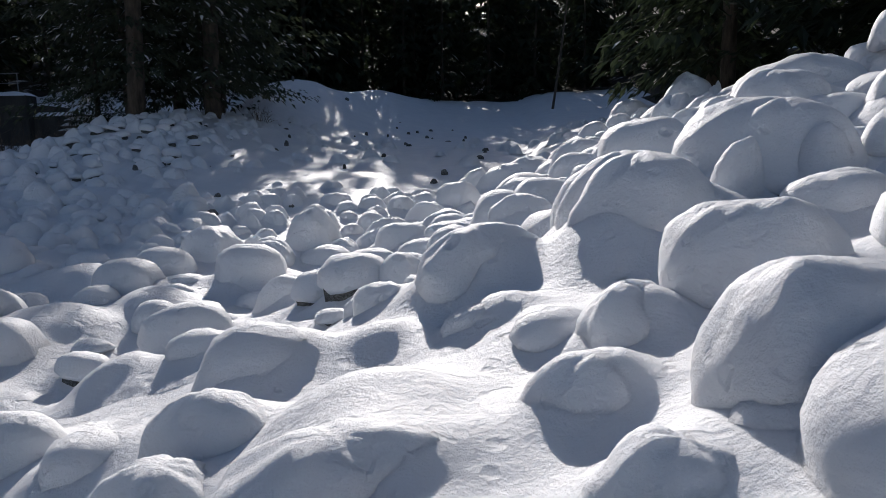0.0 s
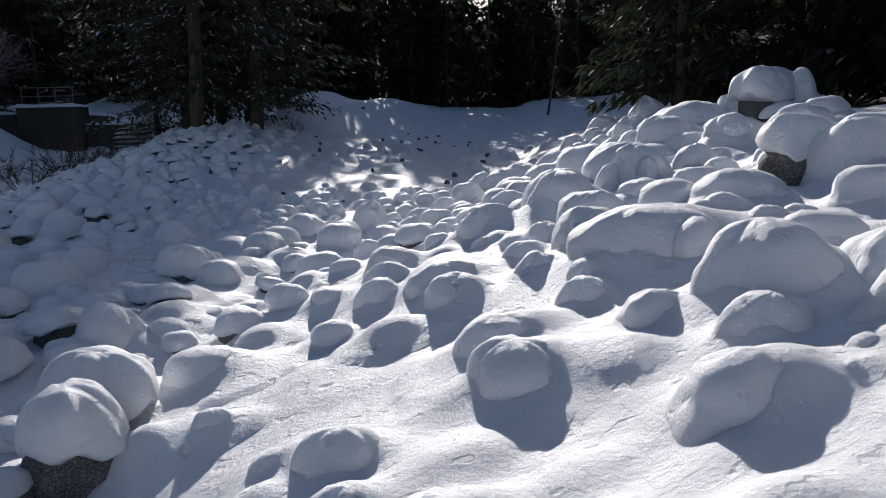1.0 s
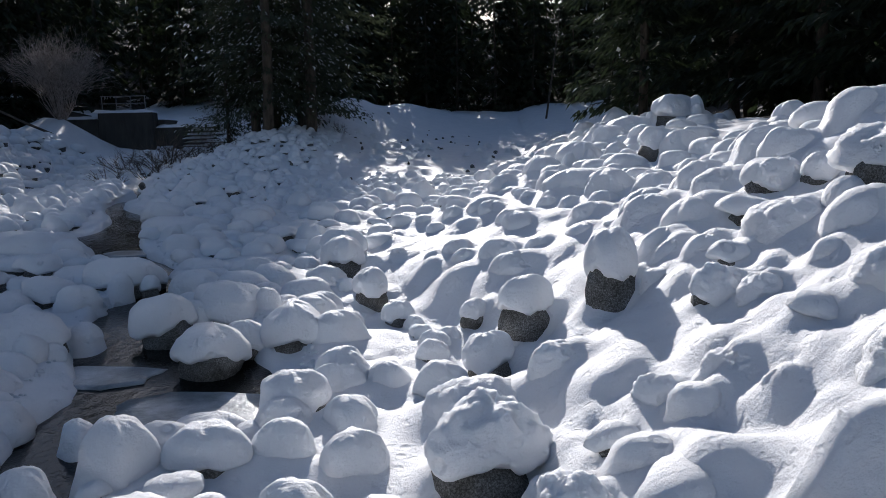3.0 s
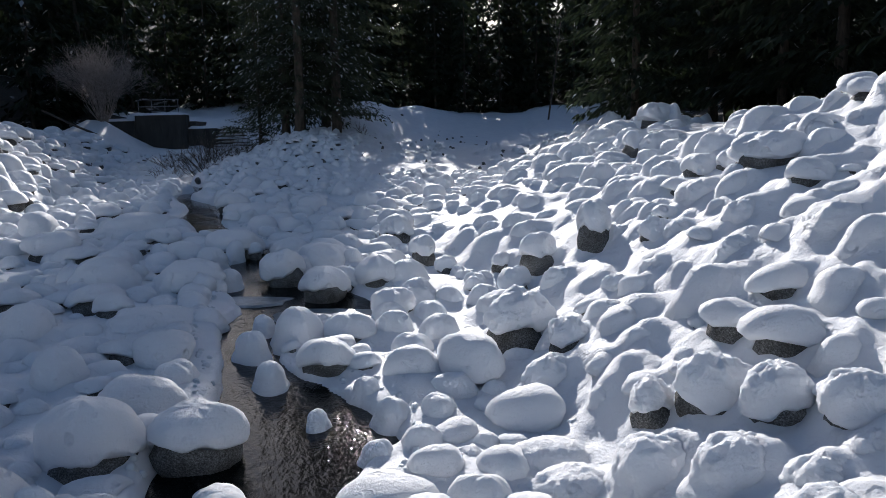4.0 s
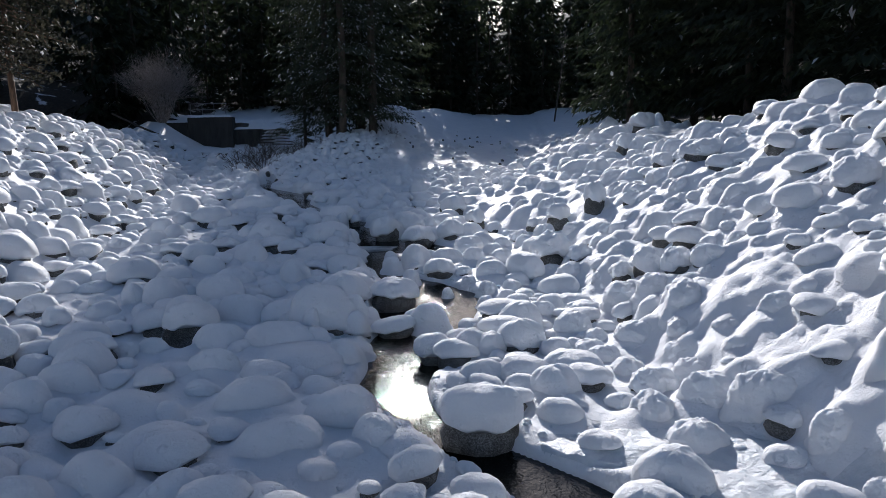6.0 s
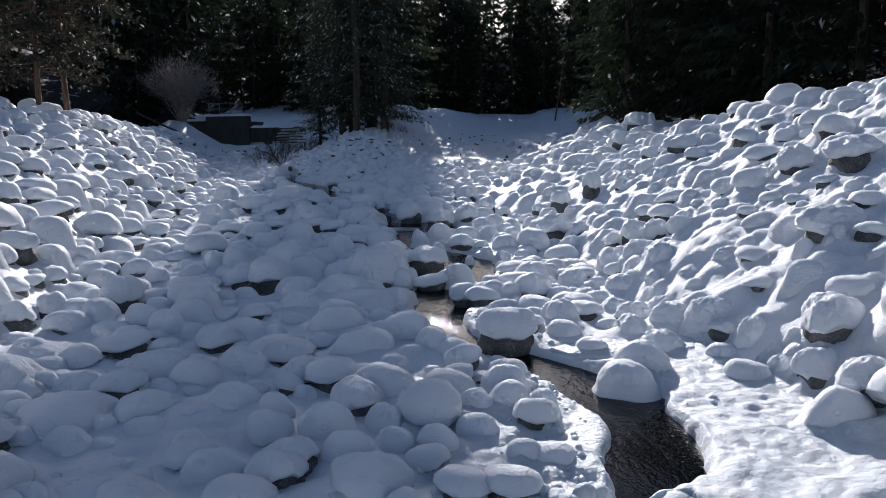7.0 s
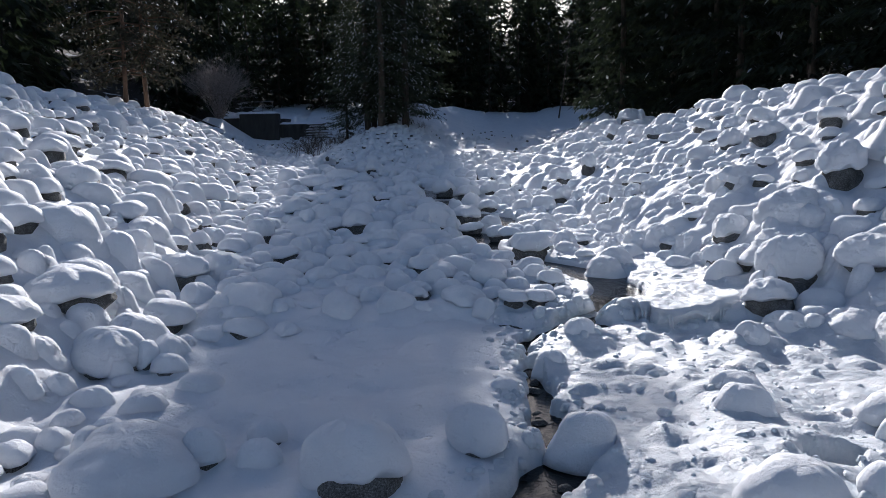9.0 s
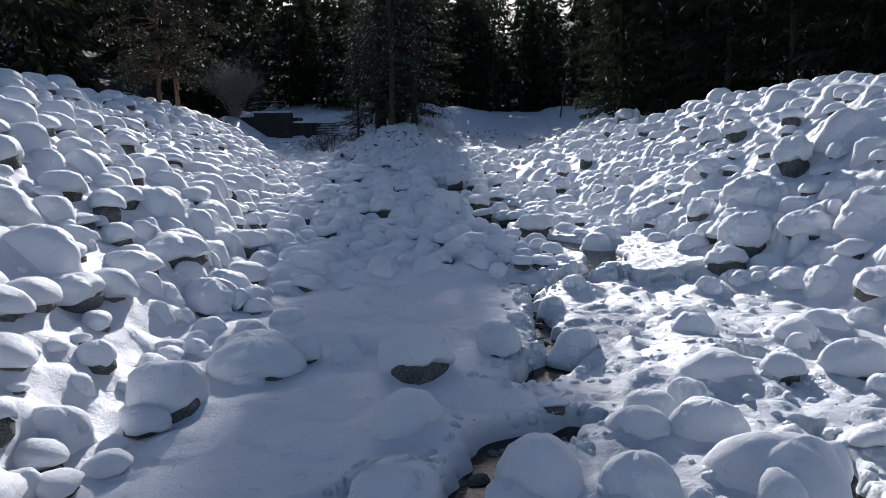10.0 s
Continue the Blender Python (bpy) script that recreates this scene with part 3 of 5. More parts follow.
stone(-3.71, -10.51, 0.49, 0.22, 0)
stone(-1.55, -10.68, 0.50, 0.36, 0)
stone(-0.14, -10.74, 0.68, 0.43, 0)
stone(0.80, -10.79, 0.57, 0.46, 0.5)
stone(-6.80, -10.83, 0.85, 0.61, 0)
stone(-4.61, -10.84, 0.49, 0.35, 0)
stone(-3.50, -11.12, 0.65, 0.47, 0)
stone(-4.04, -11.21, 0.76, 0.29, 0.5)
stone(-2.01, -11.35, 0.77, 0.55, 0)
stone(0.26, -11.38, 0.64, 0.45, 0)
stone(-5.23, -11.41, 1.17, 0.86, 0.5)
stone(1.09, -11.42, 0.56, 0.45, 0.5)
stone(-12.63, -11.47, 0.83, 0.62, 1)
stone(-7.40, -11.57, 0.95, 0.76, 1)
stone(-1.14, -11.70, 0.60, 0.43, 0)
stone(3.27, -11.75, 0.79, 0.63, 0.5)
stone(0.95, -11.79, 0.40, 0.29, 0)
stone(0.61, -11.86, 0.51, 0.36, 0)
stone(-0.93, -12.20, 0.48, 0.29, 0)
stone(-6.70, -12.28, 0.88, 0.51, 0)
stone(-5.75, -12.35, 1.23, 0.54, 0)
stone(-2.81, -12.39, 0.55, 0.38, 0)
stone(-2.07, -12.40, 0.70, 0.56, 0.5)
stone(0.37, -12.47, 0.78, 0.56, 0)
stone(-0.28, -12.47, 0.77, 0.44, 0)
stone(-2.51, -12.56, 0.48, 0.39, 0.5)
stone(-3.41, -12.63, 0.56, 0.40, 0.5)
stone(-1.08, -12.72, 0.58, 0.30, 0)
stone(-5.38, -12.84, 1.72, 0.35, 0)
stone(-8.49, -12.84, 1.02, 0.57, 1)
stone(-9.89, -12.92, 0.77, 0.76, 1)
stone(-4.69, -13.00, 0.57, 0.41, 0)
stone(3.72, -13.00, 0.98, 0.58, 1)
stone(0.18, -13.02, 0.53, 0.29, 0)
stone(-0.96, -13.10, 0.55, 0.31, 0)
swell(1.06, -13.12, 1.17, 0.43)
stone(-0.05, -13.16, 0.29, 0.18, 0)
stone(-8.25, -13.34, 0.82, 0.58, 0)
stone(-6.45, -13.42, 0.65, 0.47, 0)
stone(-0.01, -13.47, 0.41, 0.29, 0)
stone(-10.88, -13.52, 0.55, 0.54, 1)
stone(-1.50, -13.59, 0.98, 0.41, 0)
stone(-2.74, -13.70, 0.72, 0.33, 0)
stone(-0.79, -13.75, 0.52, 0.32, 0)
stone(1.07, -13.97, 0.46, 0.33, 0)
stone(-5.31, -13.99, 0.48, 0.34, 0)
stone(0.03, -14.11, 0.53, 0.26, 0)
stone(-0.63, -14.31, 0.62, 0.43, 0.5)
stone(-1.85, -14.42, 0.68, 0.48, 0)
stone(-10.98, -14.43, 0.60, 0.59, 1)
stone(-8.45, -14.50, 0.64, 0.46, 0)
stone(-5.54, -14.65, 0.91, 0.48, 0)
swell(-7.14, -14.66, 0.73, 0.44)
stone(-0.09, -15.00, 0.78, 0.51, 0)
stone(2.20, -15.17, 1.09, 0.52, 0.5)
stone(-0.87, -15.24, 0.59, 0.43, 0)
stone(-2.83, -15.46, 0.96, 0.67, 1)
stone(0.34, -15.55, 0.72, 0.42, 0)
swell(-6.40, -15.63, 0.71, 0.43)
stone(-3.99, -15.73, 0.60, 0.43, 0)
stone(-4.97, -15.83, 0.87, 0.46, 0)
stone(-3.70, -15.90, 0.76, 0.31, 0)
stone(-0.59, -15.96, 0.63, 0.39, 0)
stone(0.33, -15.98, 0.51, 0.26, 1)
stone(-12.15, -16.41, 0.30, 0.30, 1)
stone(0.55, -16.49, 0.44, 0.32, 0)
stone(-1.10, -16.75, 0.75, 0.47, 0)
stone(-7.10, -17.12, 0.65, 0.47, 0)
stone(-8.52, -17.25, 0.67, 0.38, 0)
stone(-1.44, -17.26, 0.74, 0.38, 0)
stone(-9.54, -17.32, 1.08, 0.61, 0)
stone(0.58, -17.33, 0.39, 0.28, 0)
stone(1.17, -17.38, 0.77, 0.59, 0.5)
stone(-3.03, -17.45, 0.59, 0.42, 0)
stone(-11.25, -17.67, 0.68, 0.49, 0)
stone(0.77, -17.80, 0.53, 0.43, 0.5)
stone(-6.37, -17.87, 0.73, 0.38, 0)
stone(-2.59, -17.88, 0.36, 0.26, 0)
stone(-4.88, -17.94, 0.71, 0.45, 0.5)
stone(3.07, -17.95, 1.02, 1.00, 1)
stone(-3.40, -18.00, 0.43, 0.31, 0)
stone(-10.16, -18.08, 1.05, 0.70, 1)
stone(-7.36, -18.17, 0.70, 0.44, 0)
stone(2.10, -18.28, 1.47, 0.82, 0)
stone(-8.20, -18.30, 1.26, 0.44, 0)
stone(-4.49, -18.49, 0.49, 0.34, 0)
stone(1.02, -18.54, 0.70, 0.56, 0.5)
stone(-5.07, -18.71, 0.66, 0.47, 0)
stone(1.77, -19.00, 1.29, 0.46, 0)
stone(0.82, -19.11, 0.43, 0.31, 0)
stone(-9.42, -19.37, 0.74, 0.41, 0)
stone(-5.32, -19.50, 0.58, 0.39, 1)
stone(-10.03, -19.62, 0.61, 0.26, 0)
stone(-6.08, -19.66, 0.66, 0.38, 0)
stone(-5.40, -19.85, 0.59, 0.43, 1)
stone(1.37, -19.87, 1.07, 0.86, 0.5)
stone(-4.53, -19.90, 0.85, 0.41, 0.5)
stone(-7.21, -19.90, 0.76, 0.21, 0)
stone(-8.22, -20.08, 1.20, 0.57, 0)
stone(-6.59, -20.39, 0.81, 0.47, 0)
stone(-8.31, -20.61, 0.75, 0.34, 0.5)
stone(2.23, -20.63, 1.16, 0.58, 0.5)
stone(0.60, -20.64, 0.92, 0.53, 1)
stone(-10.66, -21.00, 1.12, 0.63, 0)
stone(0.52, -21.55, 0.77, 0.41, 0)
stone(-2.74, -21.59, 0.55, 0.38, 0)
stone(-10.59, -21.61, 1.49, 0.67, 0.5)
stone(3.06, -21.65, 1.09, 0.67, 0)
stone(1.88, -21.79, 0.50, 0.38, 0.5)
stone(-8.79, -21.83, 0.41, 0.30, 0)
stone(1.44, -21.86, 1.33, 0.56, 0)
stone(-9.56, -21.89, 1.02, 0.63, 0.5)
stone(-0.23, -21.95, 0.55, 0.40, 0)
stone(-8.80, -22.38, 0.67, 0.48, 0)
stone(1.70, -22.55, 0.82, 0.59, 0)
stone(-9.58, -22.71, 1.11, 0.68, 0.5)
stone(-3.32, -22.72, 0.39, 0.27, 0)
stone(-10.08, -23.43, 0.50, 0.36, 0)
stone(2.00, -23.64, 0.94, 0.50, 0.5)
stone(-4.10, -23.87, 0.41, 0.29, 0)
stone(-9.66, -23.88, 0.47, 0.34, 0)
stone(-9.15, -24.07, 0.60, 0.33, 0)
stone(-1.29, -24.12, 0.72, 0.40, 0)
stone(-8.42, -24.28, 0.55, 0.34, 0)
stone(-9.94, -24.28, 0.39, 0.28, 0)
stone(1.44, -24.32, 0.53, 0.38, 0)
stone(0.76, -24.39, 0.75, 0.37, 0)
stone(-1.39, -24.60, 0.68, 0.43, 0)
stone(-6.73, -25.14, 0.41, 0.33, 0.5)
swell(-2.45, -25.23, 0.46, 0.28)
stone(-8.96, -25.30, 0.46, 0.33, 0)
stone(-3.31, -25.30, 0.57, 0.41, 0)
stone(-4.44, -25.36, 0.72, 0.55, 0.5)
stone(-10.64, -25.46, 0.96, 0.47, 0.5)
swell(-1.49, -25.66, 1.41, 0.31)
stone(-6.70, -25.74, 0.48, 0.35, 0)
stone(-7.86, -26.03, 1.41, 0.57, 0.5)
stone(-5.61, -26.21, 0.98, 0.74, 0.5)
stone(0.09, -26.49, 0.85, 0.55, 0.5)
stone(-1.73, -26.54, 0.95, 0.43, 0)
stone(-9.71, -26.81, 0.55, 0.40, 0.5)
stone(0.02, -27.32, 0.46, 0.33, 0)
stone(-2.41, -27.56, 0.54, 0.39, 0)
stone(-8.54, -27.58, 0.89, 0.70, 0.5)
stone(-5.67, -28.30, 0.81, 0.58, 0)
stone(-3.20, -28.55, 0.70, 0.44, 0)
stone(-9.29, -28.64, 0.69, 0.47, 0)
stone(-2.61, -28.68, 0.83, 0.59, 0)
stone(-4.34, -29.54, 0.77, 0.55, 0)
stone(-9.08, -29.60, 0.38, 0.31, 0.5)
swell(-5.65, -29.62, 0.76, 0.39)
stone(-2.29, -29.70, 1.16, 0.61, 0)
stone(-3.58, -29.78, 0.70, 0.50, 0)
stone(-3.03, -29.83, 0.28, 0.20, 0)
# STONES END


def n_odd(x):
    return int(abs(x) * 100) % 2 == 0


def scatter():
    """Fills the banks and the bed with stones of mixed size, clear of those already set."""
    rnd = np.random.RandomState(5)
    cell, taken = 1.5, {}

    def near(x, y, r):
        i, j = int(x // cell), int(y // cell)
        k = 0.84 if x > toe_right(y) else 0.70
        for a in (-1, 0, 1):
            for b in (-1, 0, 1):
                for px, py, pr in taken.get((i + a, j + b), ()):
                    if (px - x) ** 2 + (py - y) ** 2 < (k * (pr + r)) ** 2:
                        return True
        return False

    def take(x, y, r):
        taken.setdefault((int(x // cell), int(y // cell)), []).append((x, y, r))

    for x, y, w, d, *_ in PLACED + SWELLS:
        take(x, y, 0.5 * (w + d) / 2)
    for size_low, size_high, tries in ((0.85, 1.2, 1600), (0.58, 0.85, 4800), (0.38, 0.58, 12000), (0.24, 0.38, 8000)):
        for _ in range(tries):
            x, y = rnd.uniform(-30, 9), rnd.uniform(-41, 34)
            tl, tr = toe_left(y), toe_right(y)
            on_right, on_left = x > tr, x < tl
            if x < tl - 11 or x > tr + 8:
                continue
            sx = abs(x - stream_x(y))
            w = rnd.uniform(size_low, size_high)
            if sx < width_of_stream(y) + 0.5 * w + 0.06 and rnd.rand() > 0.02:
                continue
            keep = 1.0
            if y > 11 and -8 + 0.1 * (y - 13) < x < tr + 0.3 * (y - 13):
                keep = (0.06 if y > 17 else 0.9) * (w < 0.6)
            if y > 17 and -13.5 < x < -6 and w > 0.6:
                keep = 0.0
            if y < -20.5 and -8 < x < 0.2 or y < -21.5 and -8.5 < x < 1.6:
                keep = 0.04
            if not on_left and w > 0.85:
                keep *= 0.22
            if -21.2 < y < -15.5 and -1.6 < x < tr - 0.1:
                keep *= 0.0
            if -7 < y < 8.0 and -2.9 < x < 0.9:
                keep *= 0.06 if y < 3.5 else 0.25
            if rnd.rand() > keep or near(x, y, 0.5 * w):
                continue
            take(x, y, 0.5 * w)
            h = w * rnd.uniform(0.46, 0.68)
            bare = rnd.choice([0.0, 0.5, 1.0], p=[0.5, 0.35, 0.15] if on_right else [0.36, 0.4, 0.24])
            if y > 9 and x > -16 and (x > -6 or n_odd(x)):
                bare = 0.0
            FILL.append((x, y, w, w * rnd.uniform(0.7, 1.0), h, rnd.uniform(-0.6, 0.6), bare, 0.0))


scatter()
# soft mounds on the sunlit slope beside the stream
for n in range(70):
    q = np.random.RandomState(2000 + n)
    x, y, w = q.uniform(-3.0, 1.6), q.uniform(-8.0, -0.5), q.uniform(0.4, 0.9)
    if all(math.hypot(x - g[0], y - g[1]) > 0.42 * (w + g[2]) for g in PLACED + SWELLS):
        swell(x, y, w * 0.9, w * q.uniform(0.26, 0.36))
# low pillows on the frozen bed below the stones
for n in range(34):
    q = np.random.RandomState(2600 + n)
    x, y, w = q.uniform(-8.4, -4.2), q.uniform(-29.0, -21.5), q.uniform(0.4, 0.95)
    if all(math.hypot(x - g[0], y - g[1]) > 0.4 * (w + g[2]) for g in PLACED):
        swell(x, y, w, w * q.uniform(0.14, 0.3))
# lumps of snow banked against the widest boulders
for item in [g for g in PLACED if g[2] > 1.05]:
    q = np.random.RandomState(int(abs(item[0] * 31 + item[1] * 17) * 10))
    for _ in range(5):
        a, k = q.rand() * 6.283, q.uniform(0.3, 0.48)
        FILL.append((item[0] + 0.5 * item[2] * math.cos(a), item[1] + 0.45 * item[3] * math.sin(a), k * item[2], k * item[3], item[4] * q.uniform(0.5, 0.85), a, 0.5 * (q.rand() < 0.3), 0.0))
# bare stones that stick out of the shaded ramp and the spit
for n in range(70):
    q = np.random.RandomState(900 + n)
    FILL.append((q.uniform(-13, 3), q.uniform(11, 44), 0.14 + 0.3 * q.rand() ** 2, 0.14 + 0.2 * q.rand() ** 2, q.uniform(0.18, 0.34), q.rand() * 3, 2.0, 0.0))
# bare stones added to the broken ice, so that its shaded cracks look dark
for line in CRACKS:
    for (ax, ay, aw), (bx, by, bw) in zip(line, line[1:]):
        for k in range(max(2, int(4 * math.hypot(bx - ax, by - ay)))):
            q = np.random.RandomState(int(abs(ax * 70 + ay * 13) * 10) + k)
            t = q.rand()
            FILL.append((ax + t * (bx - ax) + q.normal() * 0.3 * aw, ay + t * (by - ay) + q.normal() * 0.3 * aw, q.uniform(0.16, 0.42), q.uniform(0.14, 0.3), q.uniform(0.14, 0.26), q.rand() * 3, 2.0, -0.26))
# the largest of the rest, along the stream and the foot of the banks, are things of their own too
for item in sorted((f for f in FILL if f[6] < 1.5 and -12 < f[0] < 3 and -32 < f[1] < 6), key=lambda f: -f[2])[:15]:
    FILL.remove(item)
    PLACED.append(item)


def drifts(x, y, z):
    """Snow banked up round every stone, which ties the pillows together."""
    base, dig = z.copy(), np.zeros_like(z)
    for sx, sy, w, d, h, turn, bare, up in SWELLS + PLACED + FILL:
        reach = 1.25 * w
        i0, i1 = np.searchsorted(x, (sx - reach, sx + reach))
        j0, j1 = np.searchsorted(y, (sy - reach, sy + reach))
        if i0 == i1 or j0 == j1:
            continue
        gx, gy = np.meshgrid(x[i0:i1] - sx, y[j0:j1] - sy, indexing="ij")
        c, s = math.cos(turn), math.sin(turn)
        ax, ay = (gx * c + gy * s) / (0.5 * w), (gy * c - gx * s) / (0.5 * d)
        q = ax**2 + (ay - 0.12) ** 2
        if bare > 1.5:
            continue
        if bare < 0:
            bump = h * np.exp(-0.7 * (ax**2 + ay**2) ** 1.25)
        elif draped(sx, sy, w, bare):
            bump = 0.55 * h * np.exp(-0.7 * (ax**2 + ay**2) ** 1.6)
        else:
            # scoured out at the downstream foot where the stone shows
            scour = np.exp(-((ax + 0.25 * math.sin(9 * sx)) ** 2) / (0.35 + 0.5 * bare) - (ay + 1.0) ** 2 / 0.5)
            full = (0.72 if sx > toe_right(sy) else 0.52) - 0.26 * bare
            bump = full * h * np.exp(-(0.85 if bare else 0.6) * q) * (1 - min(1.3 * bare, 1.0) * scour)
            dig[i0:i1, j0:j1] = np.maximum(dig[i0:i1, j0:j1], 0.22 * bare * min(h, 0.8) * scour)
        rise = base[i0:i1, j0:j1] + bump
        here = z[i0:i1, j0:j1]
        k = 0.16
        m = np.clip(0.5 + 0.5 * (rise - here) / k, 0, 1)
        z[i0:i1, j0:j1] = np.where(bump > 0.012, here * (1 - m) + rise * m + 0.6 * k * m * (1 - m), here)
    return z - dig


def wooded(x, y):
    """Where the forest stands: both sides and the hill behind."""
    x, y = np.asarray(x, float), np.asarray(y, float)
    edge = 1.2 * np.sin(0.35 * x) + 0.9 * np.sin(0.5 * y)
    left = (x < toe_left(y) - 11.5 + 0.4 * edge) & (y < 30)
    left |= (x < -28 + edge) & (y >= 30)
    right = (x > toe_right(y) + 9.5 + 0.4 * edge) & (y < 34)
    back = (y > 60 + edge + 0.12 * np.abs(x + 2)) | ((x > 12.5 + 0.1 * (y - 30) + edge * 0.3) & (y >= 34))
    back |= (y > 57 + edge) & (x < -13)
    return left | right | back


def axis(lo, hi, fine, far_lo, far_hi):
    """Grid lines: fine between lo and hi, ever coarser out to the horizon."""
    mid = list(np.arange(lo, hi, fine))
    out, s, v = [], fine, hi
    while v < far_hi:
        out.append(v)
        s *= 1.02 if s < 0.25 else 1.16
        v += s
    out.append(far_hi)
    back, s, v = [], fine, lo
    while v > far_lo:
        s *= 1.02 if s < 0.25 else 1.16
        v -= s
        back.append(max(v, far_lo))
    return np.array(back[::-1] + mid + out)


SNOW_GRID = []


def snow_top(x, y):
    """Height of the finished snow surface."""
    xs, ys, z = SNOW_GRID
    i, j = int(np.searchsorted(xs, x)) - 1, int(np.searchsorted(ys, y)) - 1
    u, v = (x - xs[i]) / (xs[i + 1] - xs[i]), (y - ys[j]) / (ys[j + 1] - ys[j])
    return float((z[i, j] * (1 - u) + z[i + 1, j] * u) * (1 - v) + (z[i, j + 1] * (1 - u) + z[i + 1, j + 1] * u) * v)


def build_ground():
    xs, ys = axis(-9.5, 4.0, 0.06, -1500, 1500), axis(-31.5, 9, 0.06, -1500, 2500)
    gx, gy = np.meshgrid(xs, ys, indexing="ij")
    z = ground(gx, gy)
    z += 0.12 * flat_noise(gx, gy, 1.7, 3) + 0.07 * flat_noise(gx, gy, 0.6, 4) * (np.abs(gx) < 40)
    z = drifts(xs, ys, z)
    # crusted, broken ice shelf below the small fall and beside the pools
    shelf = step(-4.6, -3.6, gx) * (1 - step(0.6, 1.6, gx)) * step(-33, -29, gy) * (1 - step(-17.5, -16, gy))
    crust = 0.5 * np.abs(flat_noise(gx, gy, 0.5, 8)) + np.abs(flat_noise(gx + 0.3 * gy, gy, 0.24, 9))
    z += shelf * (0.13 * crust - 0.03) + 0.035 * flat_noise(gx, gy, 0.27, 6)
    # wind-packed, granular snow on the bank that the sun rakes
    bank = step(-0.4, 0.6, gx - toe_right(gy)) * (1 - step(10, 14, gx)) * (1 - step(-8, -3, gy))
    z += bank * (0.16 * np.abs(flat_noise(gx + 0.4 * gy, gy, 0.5, 41)) + 0.10 * flat_noise(gx, gy, 0.23, 42) + 0.05 * flat_noise(gx, gy, 0.13, 43))
    SNOW_GRID.extend((xs, ys, z))
    n, m = len(xs), len(ys)
    verts = np.stack([gx, gy, z], -1).reshape(-1, 3)
    i, j = np.meshgrid(np.arange(n - 1), np.arange(m - 1), indexing="ij")
    a = (i * m + j).ravel()
    quads = np.stack([a, a + m, a + m + 1, a + 1], 1)
    me = bpy.data.meshes.new("ground")
    me.vertices.add(len(verts))
    me.vertices.foreach_set("co", verts.ravel())
    me.loops.add(quads.size)
    me.loops.foreach_set("vertex_index", quads.ravel().astype(np.int32))
    me.polygons.add(len(quads))
    me.polygons.foreach_set("loop_start", np.arange(0, quads.size, 4, dtype=np.int32))
    me.update(calc_edges=True)
    me.shade_smooth()
    me.materials.append(SNOW)
    me.materials.append(FOREST_FLOOR)
    me.materials.append(CRUST)
    centre = verts[quads].mean(1)
    kind = wooded(centre[:, 0], centre[:, 1]).astype(np.int32)
    on_shelf = np.stack([shelf[:-1, :-1], shelf[1:, 1:]]).mean(0).ravel() + 0.7 * flat_noise(centre[:, 0], centre[:, 1], 0.9, 15) > 0.45
    me.polygons.foreach_set("material_index", np.where(on_shelf, 2, kind).astype(np.int32))
    tagged(new("ground", me), "snow-covered valley floor, banks and wooded slopes", "ground", kind="structure")


build_ground()


def build_water():
    """The stream's surface, a narrow strip down the valley."""
    ys = np.arange(-60, 42, 0.25)
    verts, faces = [], []
    for y in ys:
        c, w = float(stream_x(y)), float(width_of_stream(y)) + (1.0 if y > -25 else 3.6)
        for k in range(9):
            verts.append((c + w * (k / 4 - 1), y, float(water_level(y)) + 0.01 * math.sin(3 * y + k)))
    for n in range(len(ys) - 1):
        for k in range(8):
            a = n * 9 + k
            faces.append((a, a + 1, a + 10, a + 9))
    tagged(new("water", mesh_from("water", verts, faces, WATER)), "dark open water of a shallow half-frozen stream", "stream", kind="structure")


build_water()


def surface(x, y):
    return float(ground(x, y))


def build_stones():
    for n, (x, y, w, d, h, turn, bare, up) in enumerate(PLACED):
        thing = tagged(new("snowy_boulder"), "grey granite boulder with bare face under a snow cap" if bare > 0.7 else "rounded boulder under a thick pillow of snow", "boulder", "boulders in the stream valley")
        z = float(land(x, y))
        if draped(x, y, w, bare):
            thing.location = (x, y, z)
            part("snow_cap", mesh_from("snow_cap", *drape(BELLS[(n * 3) % 10], x, y, w, d, h, turn), SNOW), thing, "soft white drift of snow")
            body = part("rock", BODIES[n % 8], thing, "grey granite")
            body.scale = (0.6 * w, 0.6 * d, 0.7 * h)
            continue
        thing.matrix_world = Matrix.Translation((x, y, z - 0.06 + up)) @ Matrix.Rotation(turn, 4, "Z") @ Euler((0.12 * math.sin(2.3 * n), 0.14 * math.sin(1.7 * n + 1), 0)).to_matrix().to_4x4()
        crusted = y < -5 and x > toe_right(y) - 0.6
        cap = part("snow_cap", CRUMBLY_CAPS[bare][(n * 3) % 10] if crusted else CAPS[bare][(n * 5) % 14], thing, "thick white snow cap")
        body = part("rock", BODIES[n % 8], thing, "grey granite")
        cap.scale = (w, d, h)
        body.scale = ((1.06 + 0.08 * bare) * w, (1.06 + 0.08 * bare) * d, h) if bare else (0.85 * w, 0.85 * d, 0.8 * h)


build_stones()


